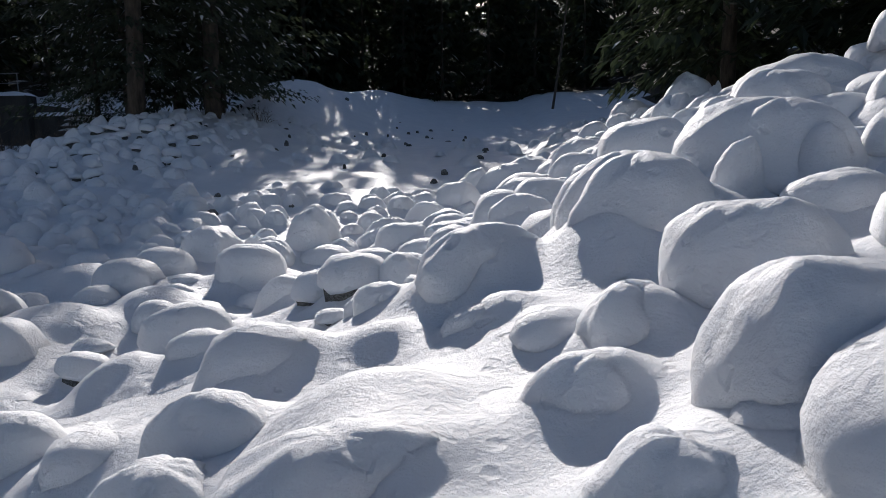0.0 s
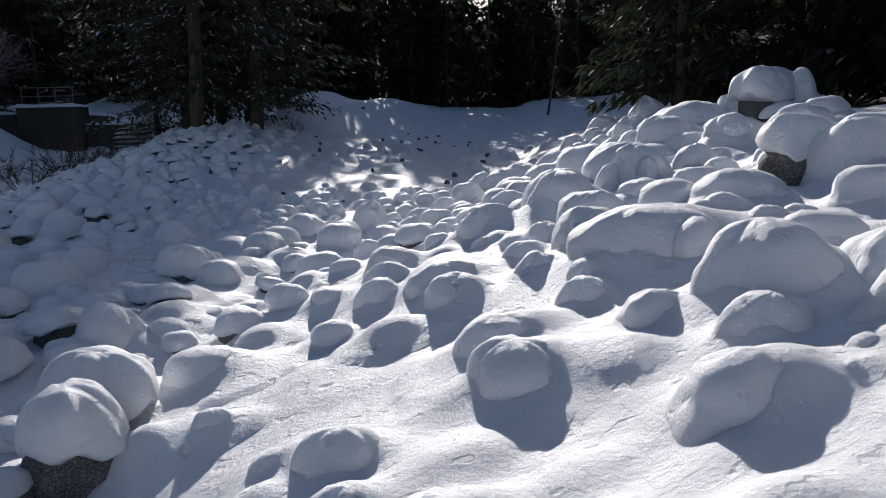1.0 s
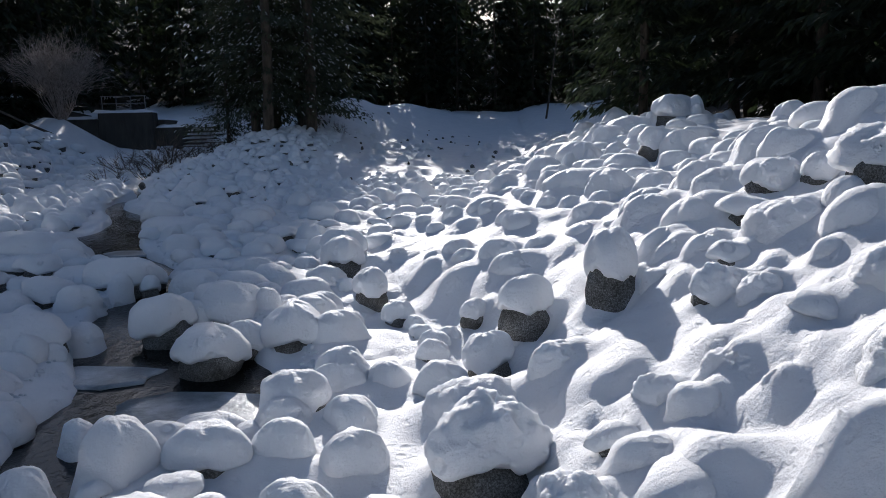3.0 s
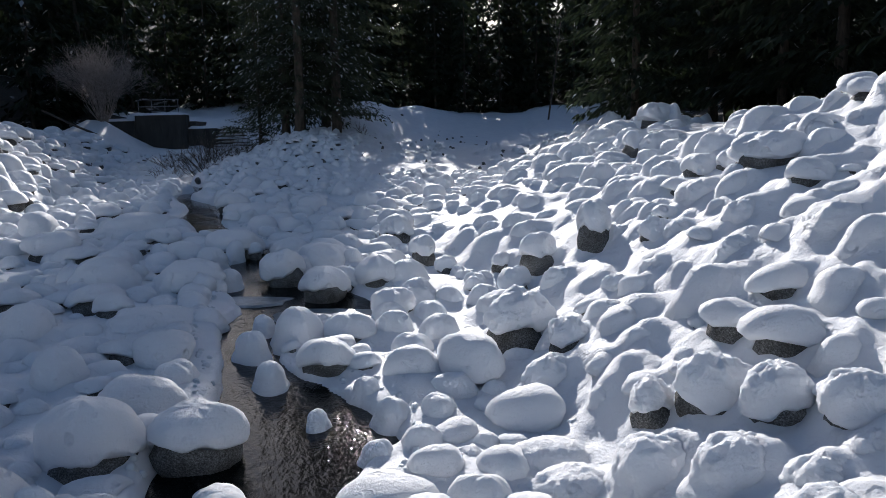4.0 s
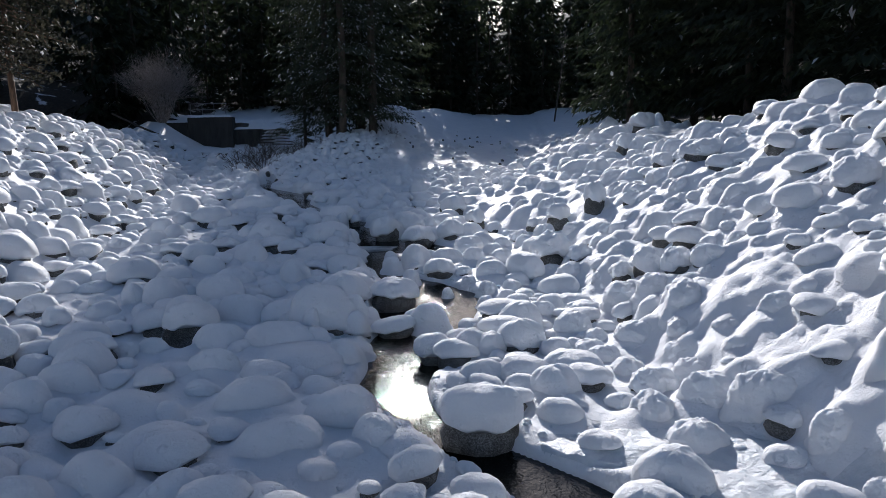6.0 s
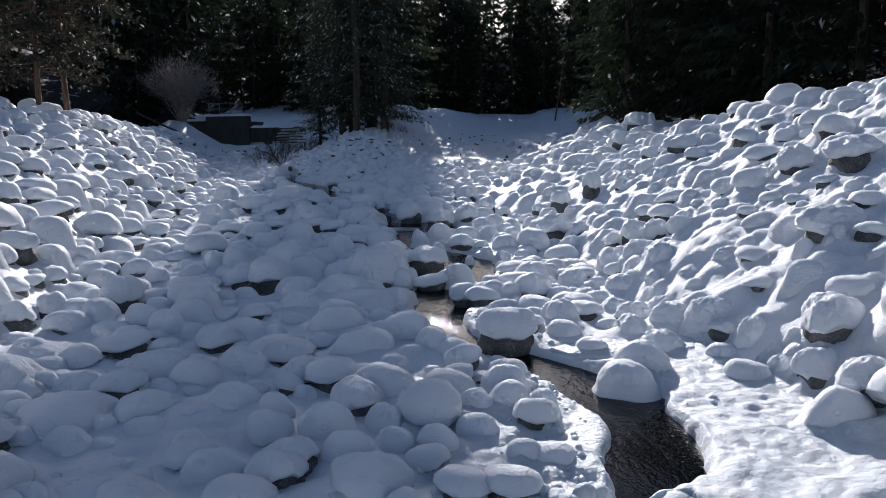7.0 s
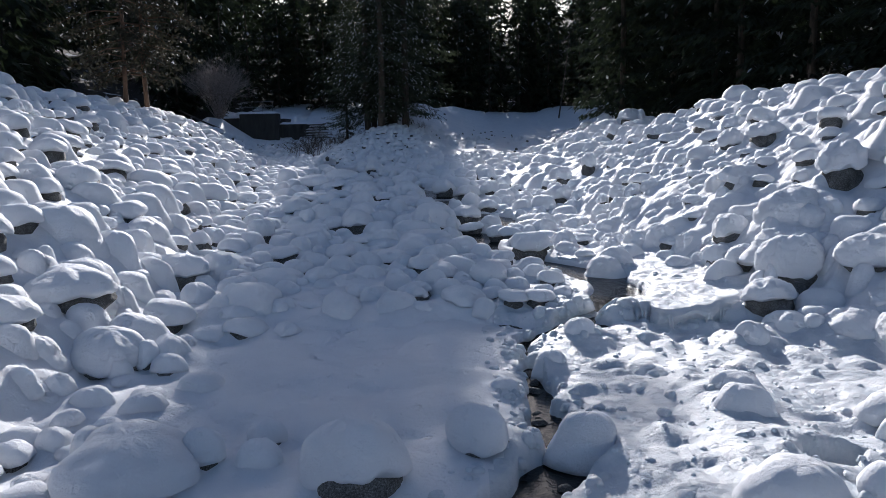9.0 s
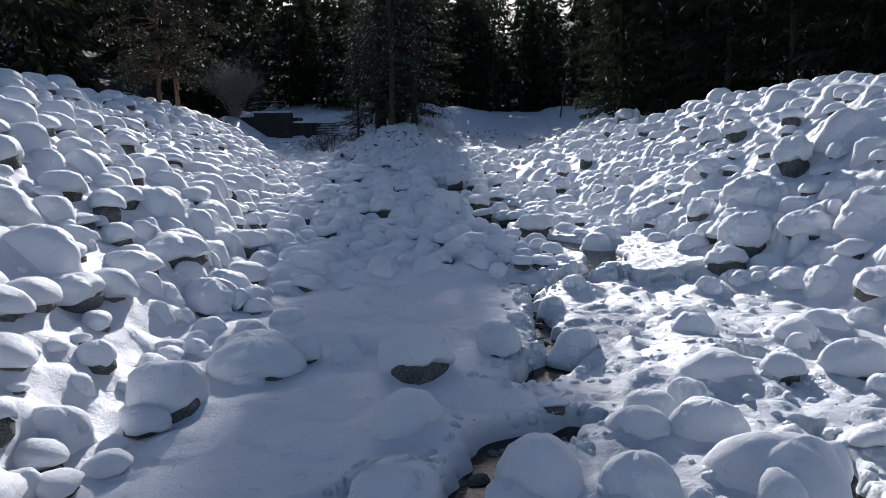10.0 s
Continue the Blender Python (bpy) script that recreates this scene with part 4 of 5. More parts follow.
def build_field():
    caps, bodies = [], []
    for n, (x, y, w, d, h, turn, bare, up) in enumerate(FILL):
        if draped(x, y, w, bare):
            v, f = drape(SMALL_BELLS[n % 8], x, y, w, d, h, turn)
            caps.append((v + (x, y, float(land(x, y))), f))
            continue
        m = Matrix.Translation((x, y, float(land(x, y)) - 0.05 + up)) @ Matrix.Rotation(turn, 4, "Z") @ Euler((0.16 * math.sin(2.3 * n), 0.16 * math.sin(1.7 * n + 1), 0)).to_matrix().to_4x4() @ Matrix.Diagonal((w, d, h, 1))
        m = np.array(m)
        if bare < 1.5:
            v, f = (SMALL_CAPS if w > 0.38 else TINY_CAPS)[bare][n % 8]
            caps.append((np.array(v) @ m[:3, :3].T + m[:3, 3], f))
        if bare > 0:
            v, f = SMALL_BODIES[n % 6]
            bodies.append((np.array(v) @ m[:3, :3].T + m[:3, 3], f))
    field = tagged(new("boulder_field"), "countless snow-capped stones covering the banks and bed", "boulders", kind="stuff")
    tagged(part("snow_caps", mesh_from("snow_caps", *join(caps), SNOW), field, "rounded white snow caps"), kind="stuff")
    tagged(part("rocks", mesh_from("rocks", *join(bodies), ROCK), field, "grey granite stones"), kind="stuff")


build_field()


def build_clods():
    """Lumps of frozen slush and crumbs of snow along the open water, on the ice shelf and under the small fall."""
    rnd = np.random.RandomState(33)
    spots = []
    for _ in range(1000):
        y = rnd.uniform(-21, 6)
        side = rnd.choice((-1, 1))
        spots.append((float(stream_x(y)) + side * (float(width_of_stream(y)) * 1.05 + abs(rnd.normal()) * 0.28), y, rnd.uniform(0.04, 0.13)))
    for _ in range(700):
        spots.append((rnd.uniform(-4.3, 0.6), rnd.uniform(-30.5, -16.5), 0.04 + 0.14 * rnd.rand() ** 3))
    for line in CRACKS:
        for (ax, ay, aw), (bx, by, bw) in zip(line, line[1:]):
            for _ in range(int(34 * math.hypot(bx - ax, by - ay))):
                t, a, q = rnd.rand(), rnd.rand() * 6.283, (aw + bw) / 2 * 1.15 + 0.05 + abs(rnd.normal()) * 0.16
                spots.append((ax + t * (bx - ax) + q * math.cos(a), ay + t * (by - ay) + q * math.sin(a), rnd.uniform(0.05, 0.18)))
    for _ in range(90):
        x = rnd.uniform(-3.3, -0.5)
        spots.append((x, -20.55 + 0.3 * math.sin(2 * x) + rnd.normal() * 0.14, rnd.uniform(0.10, 0.30)))
    pieces = []
    for n, (x, y, w) in enumerate(spots):
        z = snow_top(x, y)
        if z < float(water_level(y)) + 0.02:
            continue
        a = rnd.rand() * 6.283
        m = np.array(Matrix.Rotation(a, 3, "Z") @ Matrix.Diagonal((w, w * rnd.uniform(0.6, 1.0), w * rnd.uniform(0.35, 0.65))))
        v, f = TINY_CAPS[0.0][n % 8]
        pieces.append((np.array(v) @ m.T + (x, y, z - 0.2 * w), f))
    tagged(new("snow_clods", mesh_from("snow_clods", *join(pieces), CRUST)), "small frozen lumps of snow and ice along the stream", "snow", kind="stuff")


build_clods()


# ---- trees ----
def spruce_shape(seed, height, spread, whorls, sprays, size=1.0, low=0.08, droop=0.35, boughs=(5, 8), ragged=0.0):
    """Crown of a spruce: whorls of drooping boughs, each feathered with small needle sprays."""
    rnd = np.random.RandomState(seed)
    verts, faces = [], []
    for k in range(whorls):
        f = low + (1 - low) * (k + rnd.rand()) / whorls
        reach = spread * (1 - f) ** 0.64 * rnd.uniform(0.75 - 0.35 * ragged, 1.1 + 0.2 * ragged) + 0.15
        if f < 0.2 and not ragged:
            reach *= 0.72 + 1.4 * f
        z0 = height * f
        for b in range(rnd.randint(*boughs)):
            a = rnd.rand() * 6.283
            ln = reach * rnd.uniform(0.7 - 0.3 * ragged, 1.12 + 0.15 * ragged)
            ca, sa_ = math.cos(a), math.sin(a)
            for s in range(max(3, int(sprays * (0.35 + 0.65 * ln / spread)))):
                t = 0.06 + 0.94 * rnd.rand() ** 0.75
                rr = ln * t
                zz = z0 - droop * ln * t ** 1.4 + 0.12 * ln * t ** 4 + rnd.normal() * 0.06
                side = rnd.choice((-1, 1)) * rnd.uniform(0.05, 0.42) * (1.2 - t) * ln * 0.6
                cx, cy = rr * ca - side * sa_, rr * sa_ + side * ca
                q = rnd.uniform(0.22, 0.48) * size
                th = a + rnd.normal() * 0.6
                dx, dy, dz = math.cos(th) * q, math.sin(th) * q, -q * rnd.uniform(0.1, 1.1)
                wx, wy = -math.sin(th) * q * 0.24, math.cos(th) * q * 0.24
                n = len(verts)
                verts += [(cx, cy, zz), (cx + dx * 0.5 + wx, cy + dy * 0.5 + wy, zz + dz * 0.4), (cx + dx, cy + dy, zz + dz), (cx + dx * 0.5 - wx, cy + dy * 0.5 - wy, zz + dz * 0.4 + 0.03)]
                faces.append((n, n + 1, n + 2, n + 3))
    return verts, faces


def spruce_mesh(seed, height, spread, whorls, sprays, material, size=1.0, low=0.08, boughs=(5, 8), ragged=0.0):
    trunk = mesh_from("trunk", *tube([(0.006 * height * math.sin(k), 0, height * k / 8 - 0.5) for k in range(9)], [0.009 * height * (1 - k / 8.6) + 0.02 for k in range(9)], 8), BARK)
    return trunk, mesh_from("crown", *spruce_shape(seed, height, spread, whorls, sprays, size, low, 0.35, boughs, ragged), material, False)


def pine_mesh(seed, height, spread):
    """A Scots-pine-like tree: bare lower trunk, crooked limbs, tufts at their ends."""
    rnd = np.random.RandomState(seed)
    trunk = tube([(0.05 * math.sin(0.9 * k + seed), 0.05 * math.cos(k), height * k / 9 - 0.5) for k in range(10)], [0.009 * height * (1 - k / 11) + 0.02 for k in range(10)], 8)
    limbs, verts, faces = [trunk], [], []
    for k in range(60):
        f = 0.16 + 0.82 * k / 60
        a, ln = rnd.rand() * 6.283, spread * rnd.uniform(0.5, 1.1) * math.sin(math.pi * min(0.97, 0.28 + 0.69 * (f - 0.16) / 0.84)) ** 0.7
        z0 = height * f
        pts = [(ln * t * math.cos(a + 0.3 * t), ln * t * math.sin(a + 0.3 * t), z0 + ln * (0.10 * t - 0.38 * t * t) + 0.1 * math.sin(5 * t + k)) for t in (0, 0.35, 0.7, 1)]
        limbs.append(tube(pts, [0.05, 0.035, 0.022, 0.01], 5))
        for s in range(120):
            t = 0.3 + 0.7 * rnd.rand() ** 0.6
            j = min(int(t * 3), 2)
            p = Vector(pts[j]).lerp(Vector(pts[j + 1]), t * 3 - j) + Vector(rnd.normal(size=3) * (0.28, 0.28, 0.12))
            d = Vector(rnd.normal(size=3)).normalized() * rnd.uniform(0.14, 0.26)
            w = d.cross(Vector((0.2, 0.1, 1))).normalized() * d.length * 0.3
            n = len(verts)
            verts += [p - d * 0.5, p + w, p + d * 0.5, p - w]
            faces.append((n, n + 1, n + 2, n + 3))
    return mesh_from("trunk", *join(limbs), BARK_PINE), mesh_from("crown", verts, faces, NEEDLES_PINE, False)


def tree(kind, meshes, x, y, scale=1.0, turn=0.0, label="", group=""):
    t = tagged(new(kind), label, "tree", group)
    t.matrix_world = Matrix.Translation((x, y, float(land(x, y)))) @ Matrix.Rotation(turn, 4, "Z") @ Matrix.Scale(scale, 4)
    part("trunk", meshes[0], t)
    part("crown", meshes[1], t)
    return t


NEAR_SPRUCE = [spruce_mesh(k, 30.0, 4.4, 76, 60, NEEDLES_FROSTED, 0.6, 0.05, (5, 8), 0.6) for k in (1, 2)]
EDGE_SPRUCE = [spruce_mesh(k, 21.0, 4.0, 50, 40, NEEDLES, 1.05, 0.06) for k in (3, 4)]
FAR_SPRUCE = [spruce_mesh(k, 20.0, 3.6, 28, 14, NEEDLES, 2.1, 0.01) for k in (5, 6, 7, 8)]
PINES = [pine_mesh(k, 13.0, 3.3) for k in (3, 4)]


def forest_spots(count, y_low, y_high, x_half, gap, seed):
    rnd = np.random.RandomState(seed)
    spots = []
    for _ in range(count * 30):
        x, y = rnd.uniform(-x_half, x_half), rnd.uniform(y_low, y_high)
        if not wooded(x, y) or (-31 < x < -15 and y < 60):
            continue
        if any((x - a) ** 2 + (y - b) ** 2 < gap ** 2 for a, b in spots):
            continue
        spots.append((x, y))
        if len(spots) >= count:
            break
    return spots


def build_trees():
    # the last two are added, hidden behind the others, to close the bed's shade
    for n, (x, y, s) in enumerate(((-9.9, 26.0, 1.0), (-8.1, 28.5, 1.05), (-11.2, 29.0, 0.95), (-9.2, 32.0, 0.98), (-13.2, 30.5, 0.42), (-9.9, 35.5, 1.0), (-11.2, 34.0, 1.0))):
        tree("spruce_tree", NEAR_SPRUCE[n % 2], x, y, s, 1.3 * n, "tall backlit spruce with frosted boughs on the snowy spit", "trees on the spit")
    for n, (x, y, s) in enumerate(((7.8, 21.0, 1.05), (10.5, 17.5, 1.1), (9.0, 25.5, 1.0), (11.5, 13.0, 1.0), (12.5, 21.0, 1.1), (11.0, 8.0, 1.0), (12.0, 2.0, 1.05), (12.5, -4.0, 1.0))):
        tree("spruce_tree", EDGE_SPRUCE[n % 2], x, y, s, 2.1 * n + 1, "dense dark green spruce at the edge of the boulder bank", "trees on the bank")
    for n, (x, y, s) in enumerate(((-20.8, 7.5, 1.0), (-21.3, 6.2, 0.95))):
        tree("pine_tree", PINES[n], x, y, s, 0.8 * n, "tall pine with bare reddish lower trunk behind the bank", "pines on the bank")
    rnd = np.random.RandomState(12)

    def room(x, y, k):
        """Keeps the wood in the sun's way as low as the light on the snow shows it to be."""
        if -8.5 < x < 18 and y > 40:
            return min(k, (2.0 + (y - 15.5) * 0.405 - float(land(x, y))) / 20.0 * rnd.uniform(0.92, 1.08))
        return min(k, 0.7) if -30 < x < -15 and 52 < y < 70 else k

    band = [(-15 + 1.45 * k + 0.4 * math.sin(5 * k), 61.5 + 2.6 * math.sin(2.7 * k)) for k in range(20)]
    # these spruces are added to keep sun and sky light off the weir's terrace
    band += [(-29.5, 51), (-19, 55.5), (-16.5, 53.5), (-31, 45), (-32.5, 40)]
    band += [(-22.5, 58.0), (-20.5, 60.0), (-24.6, 57.0), (-26.6, 59.0), (-18.0, 58.5), (-23.5, 62.0), (-21.0, 64.0), (-28.0, 56.0), (-25.5, 63.5), (-18.6, 63.0)]
    band += [(-9.6, 57.5), (-7.4, 58.5), (-11.6, 58.0), (-5.6, 60.0)]
    for n, (x, y) in enumerate(band + forest_spots(170, -45, 92, 62, 2.9, 12)):
        tree("forest_spruce", FAR_SPRUCE[n % 4], x, y, room(x, y, rnd.uniform(0.75, 1.12)), rnd.rand() * 6.28, "tall dark spruce in the shaded winter forest", "forest round the valley")
    far = [spruce_shape(k, 20.0, 3.8, 22, 7, 3.6, 0.02, 0.35, (5, 7)) for k in (31, 32, 33)]
    pieces = []
    for n, (x, y) in enumerate(forest_spots(190, 92, 230, 150, 4.0, 14)):
        v, f = far[n % 3]
        a, k = rnd.rand() * 6.28, rnd.uniform(0.8, 1.2)
        c, sn = math.cos(a) * k, math.sin(a) * k
        w = np.array(v) @ np.array([[c, sn, 0], [-sn, c, 0], [0, 0, k]]) + (x, y, float(land(x, y)))
        pieces.append((w, f))
    tagged(new("far_forest", mesh_from("far_forest", *join(pieces), NEEDLES, False)), "dark conifer forest covering the distant hillside", "forest", kind="stuff")


build_trees()


# ---- shrubs and dead wood ----
def shrub_mesh(seed, stems, height, spread, forks, material, round_crown=0.5):
    """Many thin stems that fork into fine twigs."""
    rnd = np.random.RandomState(seed)
    pieces = []

    def grow(p, d, ln, r, depth):
        mid = p + d * ln * 0.5 + Vector(rnd.normal(size=3) * 0.04 * ln)
        tip = p + d * ln + Vector((0, 0, 0.05 * ln))
        pieces.append(tube([p, mid, tip], [r, r * 0.8, r * 0.55], 3))
        if depth:
            wide = round_crown if depth == forks else 0.5
            for _ in range(3):
                nd = (d + Vector(rnd.normal(size=3) * (wide, wide, 0.65 * wide))).normalized()
                grow(p + (tip - p) * rnd.uniform(0.45, 1.0), nd, ln * rnd.uniform(0.45, 0.7) * (0.6 + 0.8 * wide), r * 0.6, depth - 1)

    for _ in range(stems):
        a, q = rnd.rand() * 6.283, rnd.rand() ** 0.6
        d = Vector((math.cos(a) * q * spread, math.sin(a) * q * spread, height)).normalized()
        grow(Vector((math.cos(a) * 0.3 * q, math.sin(a) * 0.3 * q, -0.1)), d, height * rnd.uniform(0.42, 0.5), 0.006 * height ** 0.7 + 0.004, forks)
    return mesh_from("branchwork", *join(pieces), material)


def build_shrubs():
    bush = tagged(new("frosted_bush"), "large leafless bush, its twigs white with frost", "bush")
    bush.location = (-25.9, 37.0, float(land(-25.9, 37.0)) - 0.1)
    part("branchwork", shrub_mesh(1, 80, 5.7, 3.0, 4, TWIG, 0.55), bush)
    brush = [shrub_mesh(k, 9, 1.3, 1.5, 2, DRY) for k in (5, 6, 7)]
    for n, (x, y, k) in enumerate(((-13.2, 27.8, 1.2), (-12.2, 25.5, 1.0), (-12.6, 23.0, 0.8), (-8.0, 29.0, 1.0), (-14.4, 29.5, 1.3), (-11.0, 24.0, 0.7), (-6.9, 30.5, 1.0), (-13.4, 20.5, 0.7), (-14.6, 24.5, 2.0), (-15.4, 27.0, 2.3), (-14.2, 21.5, 1.6), (-15.8, 23.0, 1.8), (-13.6, 26.2, 1.7), (-14.9, 18.5, 1.3), (-16.2, 29.0, 2.0))):
        b = tagged(new("dry_shrub"), "dry brown leafless shrub standing in the snow", "shrub", "shrubs on the spit")
        b.matrix_world = Matrix.Translation((x, y, float(land(x, y)))) @ Matrix.Rotation(n, 4, "Z") @ Matrix.Scale(k, 4)
        part("branchwork", brush[n % 3], b)
    b = tagged(new("sapling"), "thin leafless sapling on top of the snowy bank", "sapling")
    b.location = (7.4, -8.0, float(land(7.4, -8.0)))
    part("branchwork", shrub_mesh(9, 3, 1.2, 0.5, 2, DRY), b)
    x, y = 7.6, 50.0
    z = float(land(x, y))
    pole = tagged(new("dead_trunk"), "thin bare dead trunk leaning at the forest edge", "dead tree")
    pole.location = (x, y, z)
    part("trunk", mesh_from("trunk", *tube([(0, 0, -0.3), (0.5, 0, 3.2), (0.85, 0, 6.0), (1.2, 0, 9.0)], [0.09, 0.075, 0.055, 0.02], 7), DRY), pole)


build_shrubs()


# ---- the old concrete weir at the head of the left arm ----
def snow_slab(name, parent, x, y, z, sx, sy, sz, seed, turn=0.0):
    """A rounded, uneven layer of snow lying on a flat top."""
    n, m = max(6, int(sx / 0.25)), max(5, int(sy / 0.2))
    f = bumpy(seed)
    verts, faces = [], []
    for i in range(n + 1):
        for j in range(m + 1):
            u, v = i / n * 2 - 1, j / m * 2 - 1
            edge = min(1 - abs(u) ** 6, 1 - abs(v) ** 5)
            verts.append((u * sx / 2 * (1 + 0.02 * f(np.array([v * 3, 0, 1]))), v * sy / 2 * (1 + 0.06 * f(np.array([u * 4, 1, 0]))), sz * max(edge, 0) ** 0.45 * (1 + 0.12 * f(np.array([u * sx, v * sy, 0]))) - 0.02))
    for i in range(n):
        for j in range(m):
            a = i * (m + 1) + j
            faces.append((a, a + m + 1, a + m + 2, a + 1))
    ob = part(name, mesh_from(name, verts, faces, SNOW), parent, "white snow layer")
    ob.matrix_local = Matrix.Translation((x, y, z)) @ Matrix.Rotation(turn, 4, "Z")
    return ob


def build_weir():
    weir = tagged(new("concrete_weir"), "stained concrete weir wall with stepped wing, capped with snow", "weir")
    weir.location = (-23.2, 40.0, 0)

    def block(name, cx, cy, sx, sy, z0, z1, label=""):
        bm = bmesh.new()
        add_box(bm, (cx, cy, (z0 + z1) / 2), (sx, sy, z1 - z0), 0, 0.04)
        bm_part(name, bm, CONCRETE, weir, label)

    block("main_wall", 0.2, 0.5, 3.8, 1.0, 1.0, 5.9)
    block("lower_wall", 3.75, 0.9, 3.3, 0.8, 1.0, 4.85)
    block("wing_wall", -2.75, 0.3, 2.1, 0.8, 1.0, 5.5)
    block("lower_wing_wall", -4.6, 0.1, 1.6, 0.8, 1.0, 5.0)
    block("side_wall", 2.4, 3.2, 0.5, 5.0, 1.0, 5.4)
    for k, (cx, cy, z, sx, sy) in enumerate(((0, 0.5, 5.9, 4.3, 1.1), (-2.8, 0.3, 5.5, 2.2, 0.9), (-4.6, 0.1, 5.0, 1.7, 0.9), (3.75, 0.9, 4.85, 3.4, 0.9))):
        snow_slab("snow_layer", weir, cx, cy, z, sx, sy, 0.22, 60 + k)
    rail = tagged(new("steel_railing"), "grey steel pipe railing on the concrete weir", "railing")
    rail.location = (-23.2, 40.4, 6.05)
    for k in range(4):
        part("post", mesh_from("post", *tube([(-1.5 + k, 0, -0.2), (-1.5 + k, 0, 1.0)], [0.03, 0.03], 8), STEEL), rail)
    for z in (0.5, 1.0):
        part("rail", mesh_from("rail", *tube([(-1.6, 0, z), (0.0, 0, z - 0.01), (1.6, 0, z)], [0.028, 0.028, 0.028], 8), STEEL), rail)
    part("panel", mesh_from("panel", *tube([(-0.5, 0.02, 0.12), (0.5, 0.02, 0.12)], [0.05, 0.05], 6), STEEL), rail)
    pile = tagged(new("board_pile"), "pile of old weathered boards lying under snow", "boards")
    px, py = -16.9, 37.5
    pile.location = (px, py, float(land(px, py)))
    for k in range(6):
        bm = bmesh.new()
        add_box(bm, (0.12 * math.sin(2 * k), -0.05 * k, 0.25 + 0.24 * k), (2.6 - 0.2 * k, 0.9, 0.07), 0.1 * math.sin(3 * k + 1), 0.01)
        bm_part("board", bm, WOOD, pile)
        snow_slab("snow_layer", pile, 0.12 * math.sin(2 * k), -0.05 * k, 0.29 + 0.24 * k, 2.6 - 0.2 * k, 0.95, 0.10 + 0.02 * k, 80 + k, 0.1 * math.sin(3 * k + 1))
    beam = tagged(new("leaning_beam"), "long wooden beam leaning down the bank, dusted with snow", "beam")
    beam.location = (-26.8, 34.0, float(land(-26.8, 34.0)))
    part("beam", mesh_from("beam", *tube([(-1.8, 0, 1.9), (0.2, 0, 0.9), (2.0, 0, 0.1)], [0.07, 0.08, 0.08], 7), DRY), beam)


build_weir()


# ---- grey ice on the still water ----
def ice_sheet(x, y, width, depth, seed, rise=0.016):
    """A thin irregular plate of grey ice at the water's edge."""
    f, sides = bumpy(seed), 28
    verts, faces = [], []
    for z, k in ((-0.02, 1.0), (0.012, 1.0), (0.014, 0.8), (0.015, 0.4)):
        for n in range(sides):
            a = 2 * math.pi * n / sides
            r = k * (1 + 0.16 * f(np.array([math.cos(a), math.sin(a), 0.4]) * 1.8))
            verts.append((0.5 * width * r * math.cos(a), 0.5 * depth * r * math.sin(a), z))
    for q in range(3):
        for n in range(sides):
            a, b = q * sides + n, q * sides + (n + 1) % sides
            faces.append((a, b, b + sides, a + sides))
    faces.append(tuple(3 * sides + n for n in range(sides)))
    ob = tagged(new("ice_sheet", mesh_from("ice_sheet", verts, faces, ICE)), "cloudy grey ice sheet frozen to the stream's edge", "ice", "ice on the stream")
    ob.location = (x, y, float(water_level(y)) + rise - 0.02)


ice_sheet(-3.5, -4.4, 2.3, 1.7, 1)
ice_sheet(-5.2, -3.4, 1.3, 1.0, 2)
ice_sheet(-2.6, -20.2, 0.9, 0.7, 4)
ice_sheet(-8.0, 4.4, 1.4, 1.2, 6)
ice_sheet(-4.4, -26.4, 0.5, 0.6, 7)


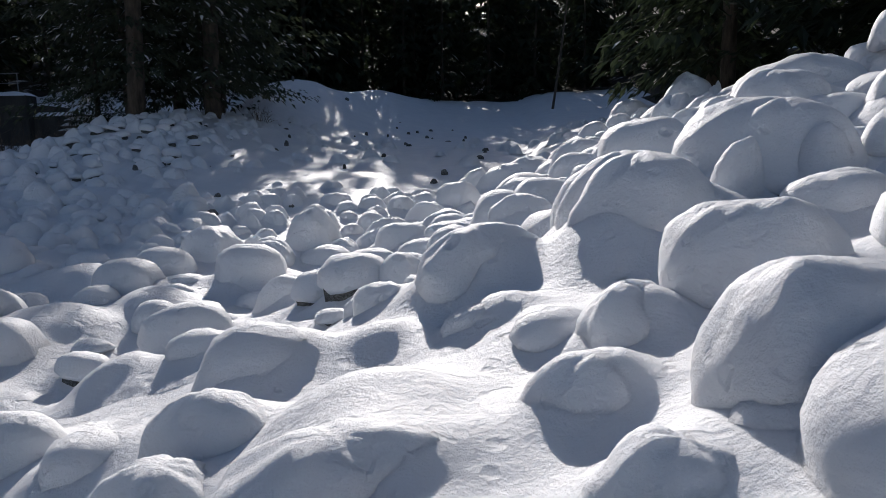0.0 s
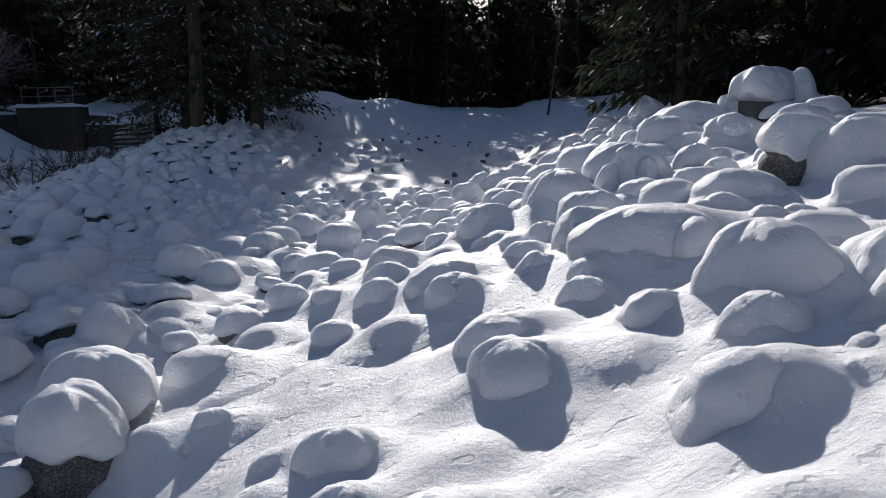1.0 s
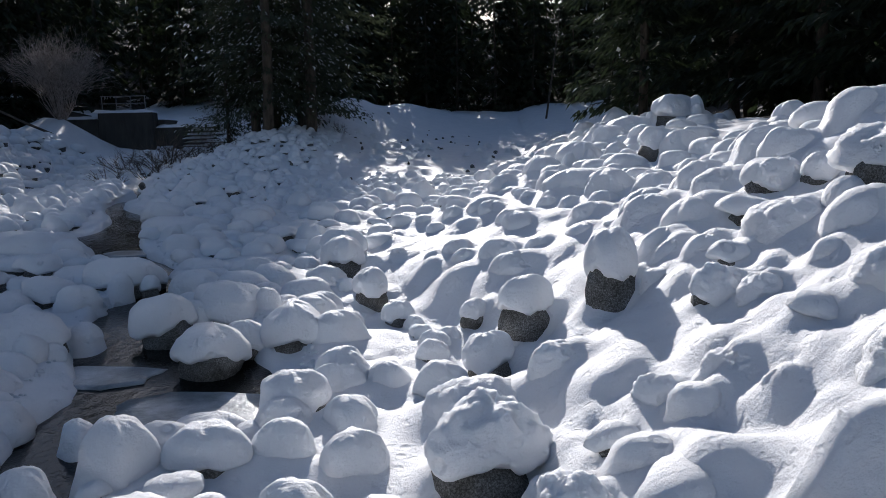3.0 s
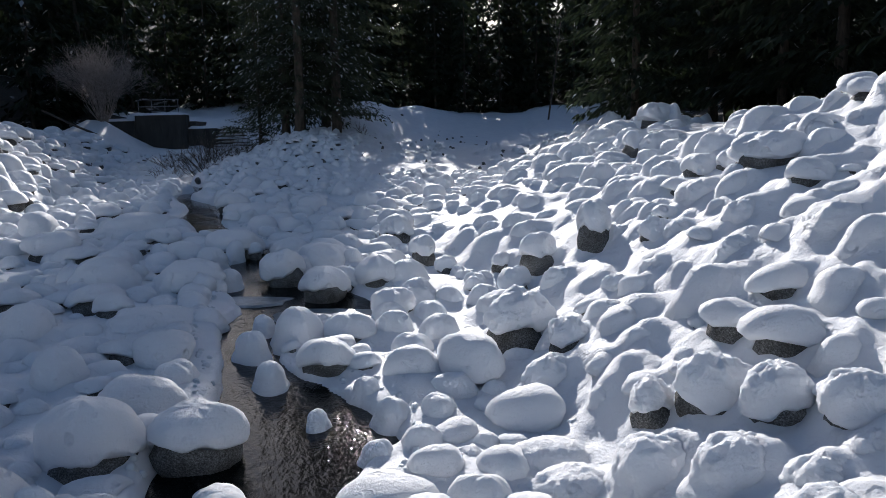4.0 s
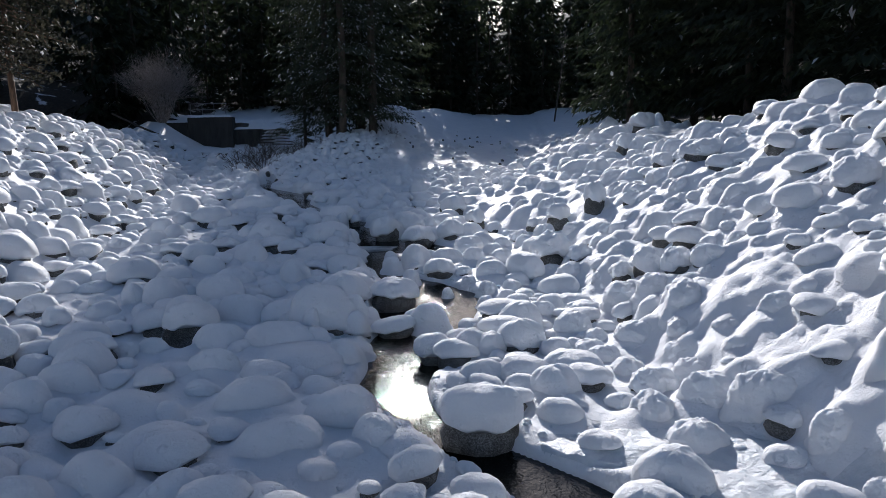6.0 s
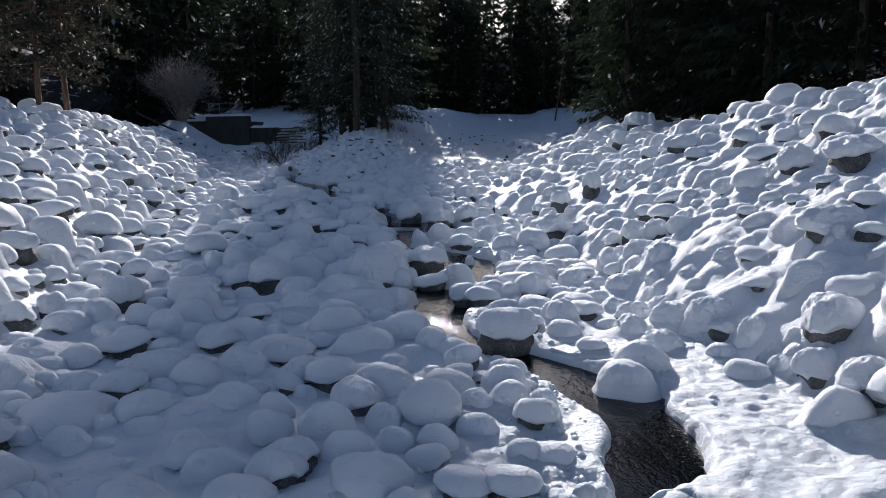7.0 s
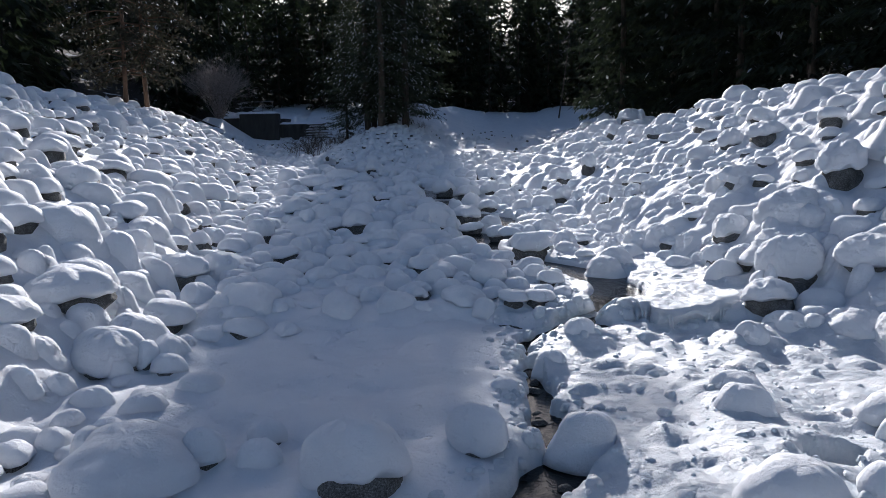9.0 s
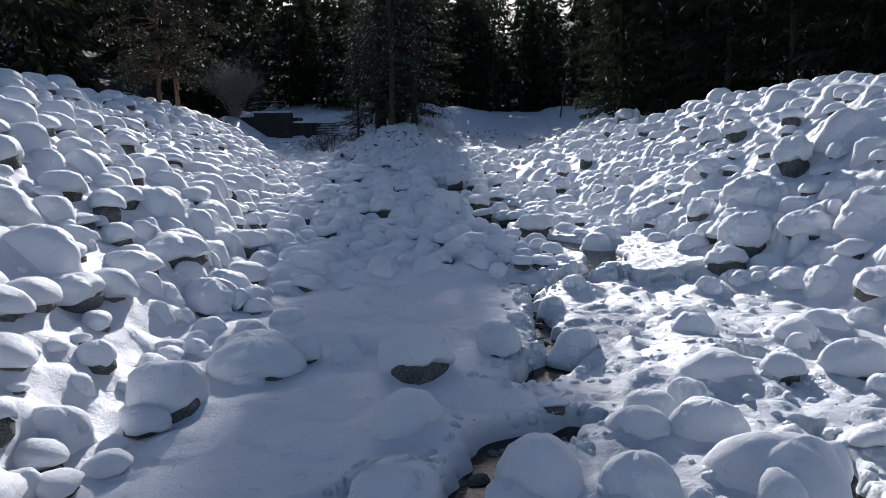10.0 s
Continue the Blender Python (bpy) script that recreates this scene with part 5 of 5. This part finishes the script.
def ice_shelf():
    """The crusted sheet of ice beside the last pool, which ends in a lip with frozen runs hanging over the small fall."""
    rnd = np.random.RandomState(71)
    cols, rows, drop = 80, 150, 14
    m = rows + drop + 1
    u, j = np.meshgrid(np.linspace(0, 1, cols + 1), np.arange(m), indexing="ij")
    v, f = np.minimum(j / rows, 1.0), np.maximum(j - rows, 0) / drop
    lip = -20.5 - 0.45 * np.sin(4.2 * u + 0.2) + 0.2 * np.sin(11 * u) + 0.45 * flat_noise(9 * u, 3.0 + 0 * u, 1.1, 51) + 0.25 * flat_noise(9 * u, 3.0 + 0 * u, 0.4, 59)
    hang = 0.22 + 0.6 * np.maximum(0.0, flat_noise(9 * u, 1.0 + 0 * u, 0.6, 52) + 0.2)
    y = -15.6 + (lip + 15.6) * v
    left = stream_x(y) + 0.72 * width_of_stream(y) + 0.3 * flat_noise(y, 2.0 + 0 * y, 0.5, 53) + 0.12 * flat_noise(y, 5.0 + 0 * y, 0.17, 54)
    x = left + (toe_right(y) + 0.35 - left) * u
    flow = 0.10 * np.abs(flat_noise(x + 0.5 * y, 0.6 * y, 0.7, 55)) + 0.05 * np.abs(flat_noise(x, y, 0.24, 56)) + 0.035 * flat_noise(x, y, 0.11, 57)
    swollen = 0.16 * np.maximum(0.0, flat_noise(x, y, 0.9, 60) + 0.3) * step(0.75, 0.95, v)
    z = bed(y) + 0.02 + 0.10 * u + flow + swollen + 0.06 * step(0.8, 1.0, v) - 0.22 * (1 - np.minimum(1.0, u / 0.05) ** 0.5)
    y = y - 0.2 * np.sin(np.pi * np.minimum(f * 1.2, 1.0)) * (0.6 + flat_noise(9 * u, 7.0 + 0 * u, 0.3, 61)) - 0.06 * (f > 0) * flat_noise(9 * u, 4 * f, 0.3, 58)
    z = z - (f > 0) * (0.04 + hang * f**1.4)
    verts = np.stack([x, y, z], -1).reshape(-1, 3)
    a = (np.arange(cols)[:, None] * m + np.arange(m - 1)).ravel()
    faces = np.stack([a, a + 1, a + m + 1, a + m], 1).tolist()
    shelf = tagged(new("ice_shelf"), "crusted white ice sheet with a frozen lip over the fall", "ice")
    part("sheet", mesh_from("sheet", verts, faces, CRUST), shelf)
    for k in range(30):
        px, py, pz = (float(c) for c in verts[rnd.randint(2, cols - 1) * m + rows + 7])
        n, r, bend = rnd.uniform(0.10, 0.34), rnd.uniform(0.012, 0.035), rnd.normal() * 0.02
        part("icicle", mesh_from("icicle", *tube([(px, py - 0.02, pz + 0.06), (px + bend, py - 0.03, pz - 0.4 * n), (px + 1.5 * bend, py - 0.03, pz - n)], [r, 0.7 * r, 0.004], 6), CRUST), shelf, "white icicle")


ice_shelf()
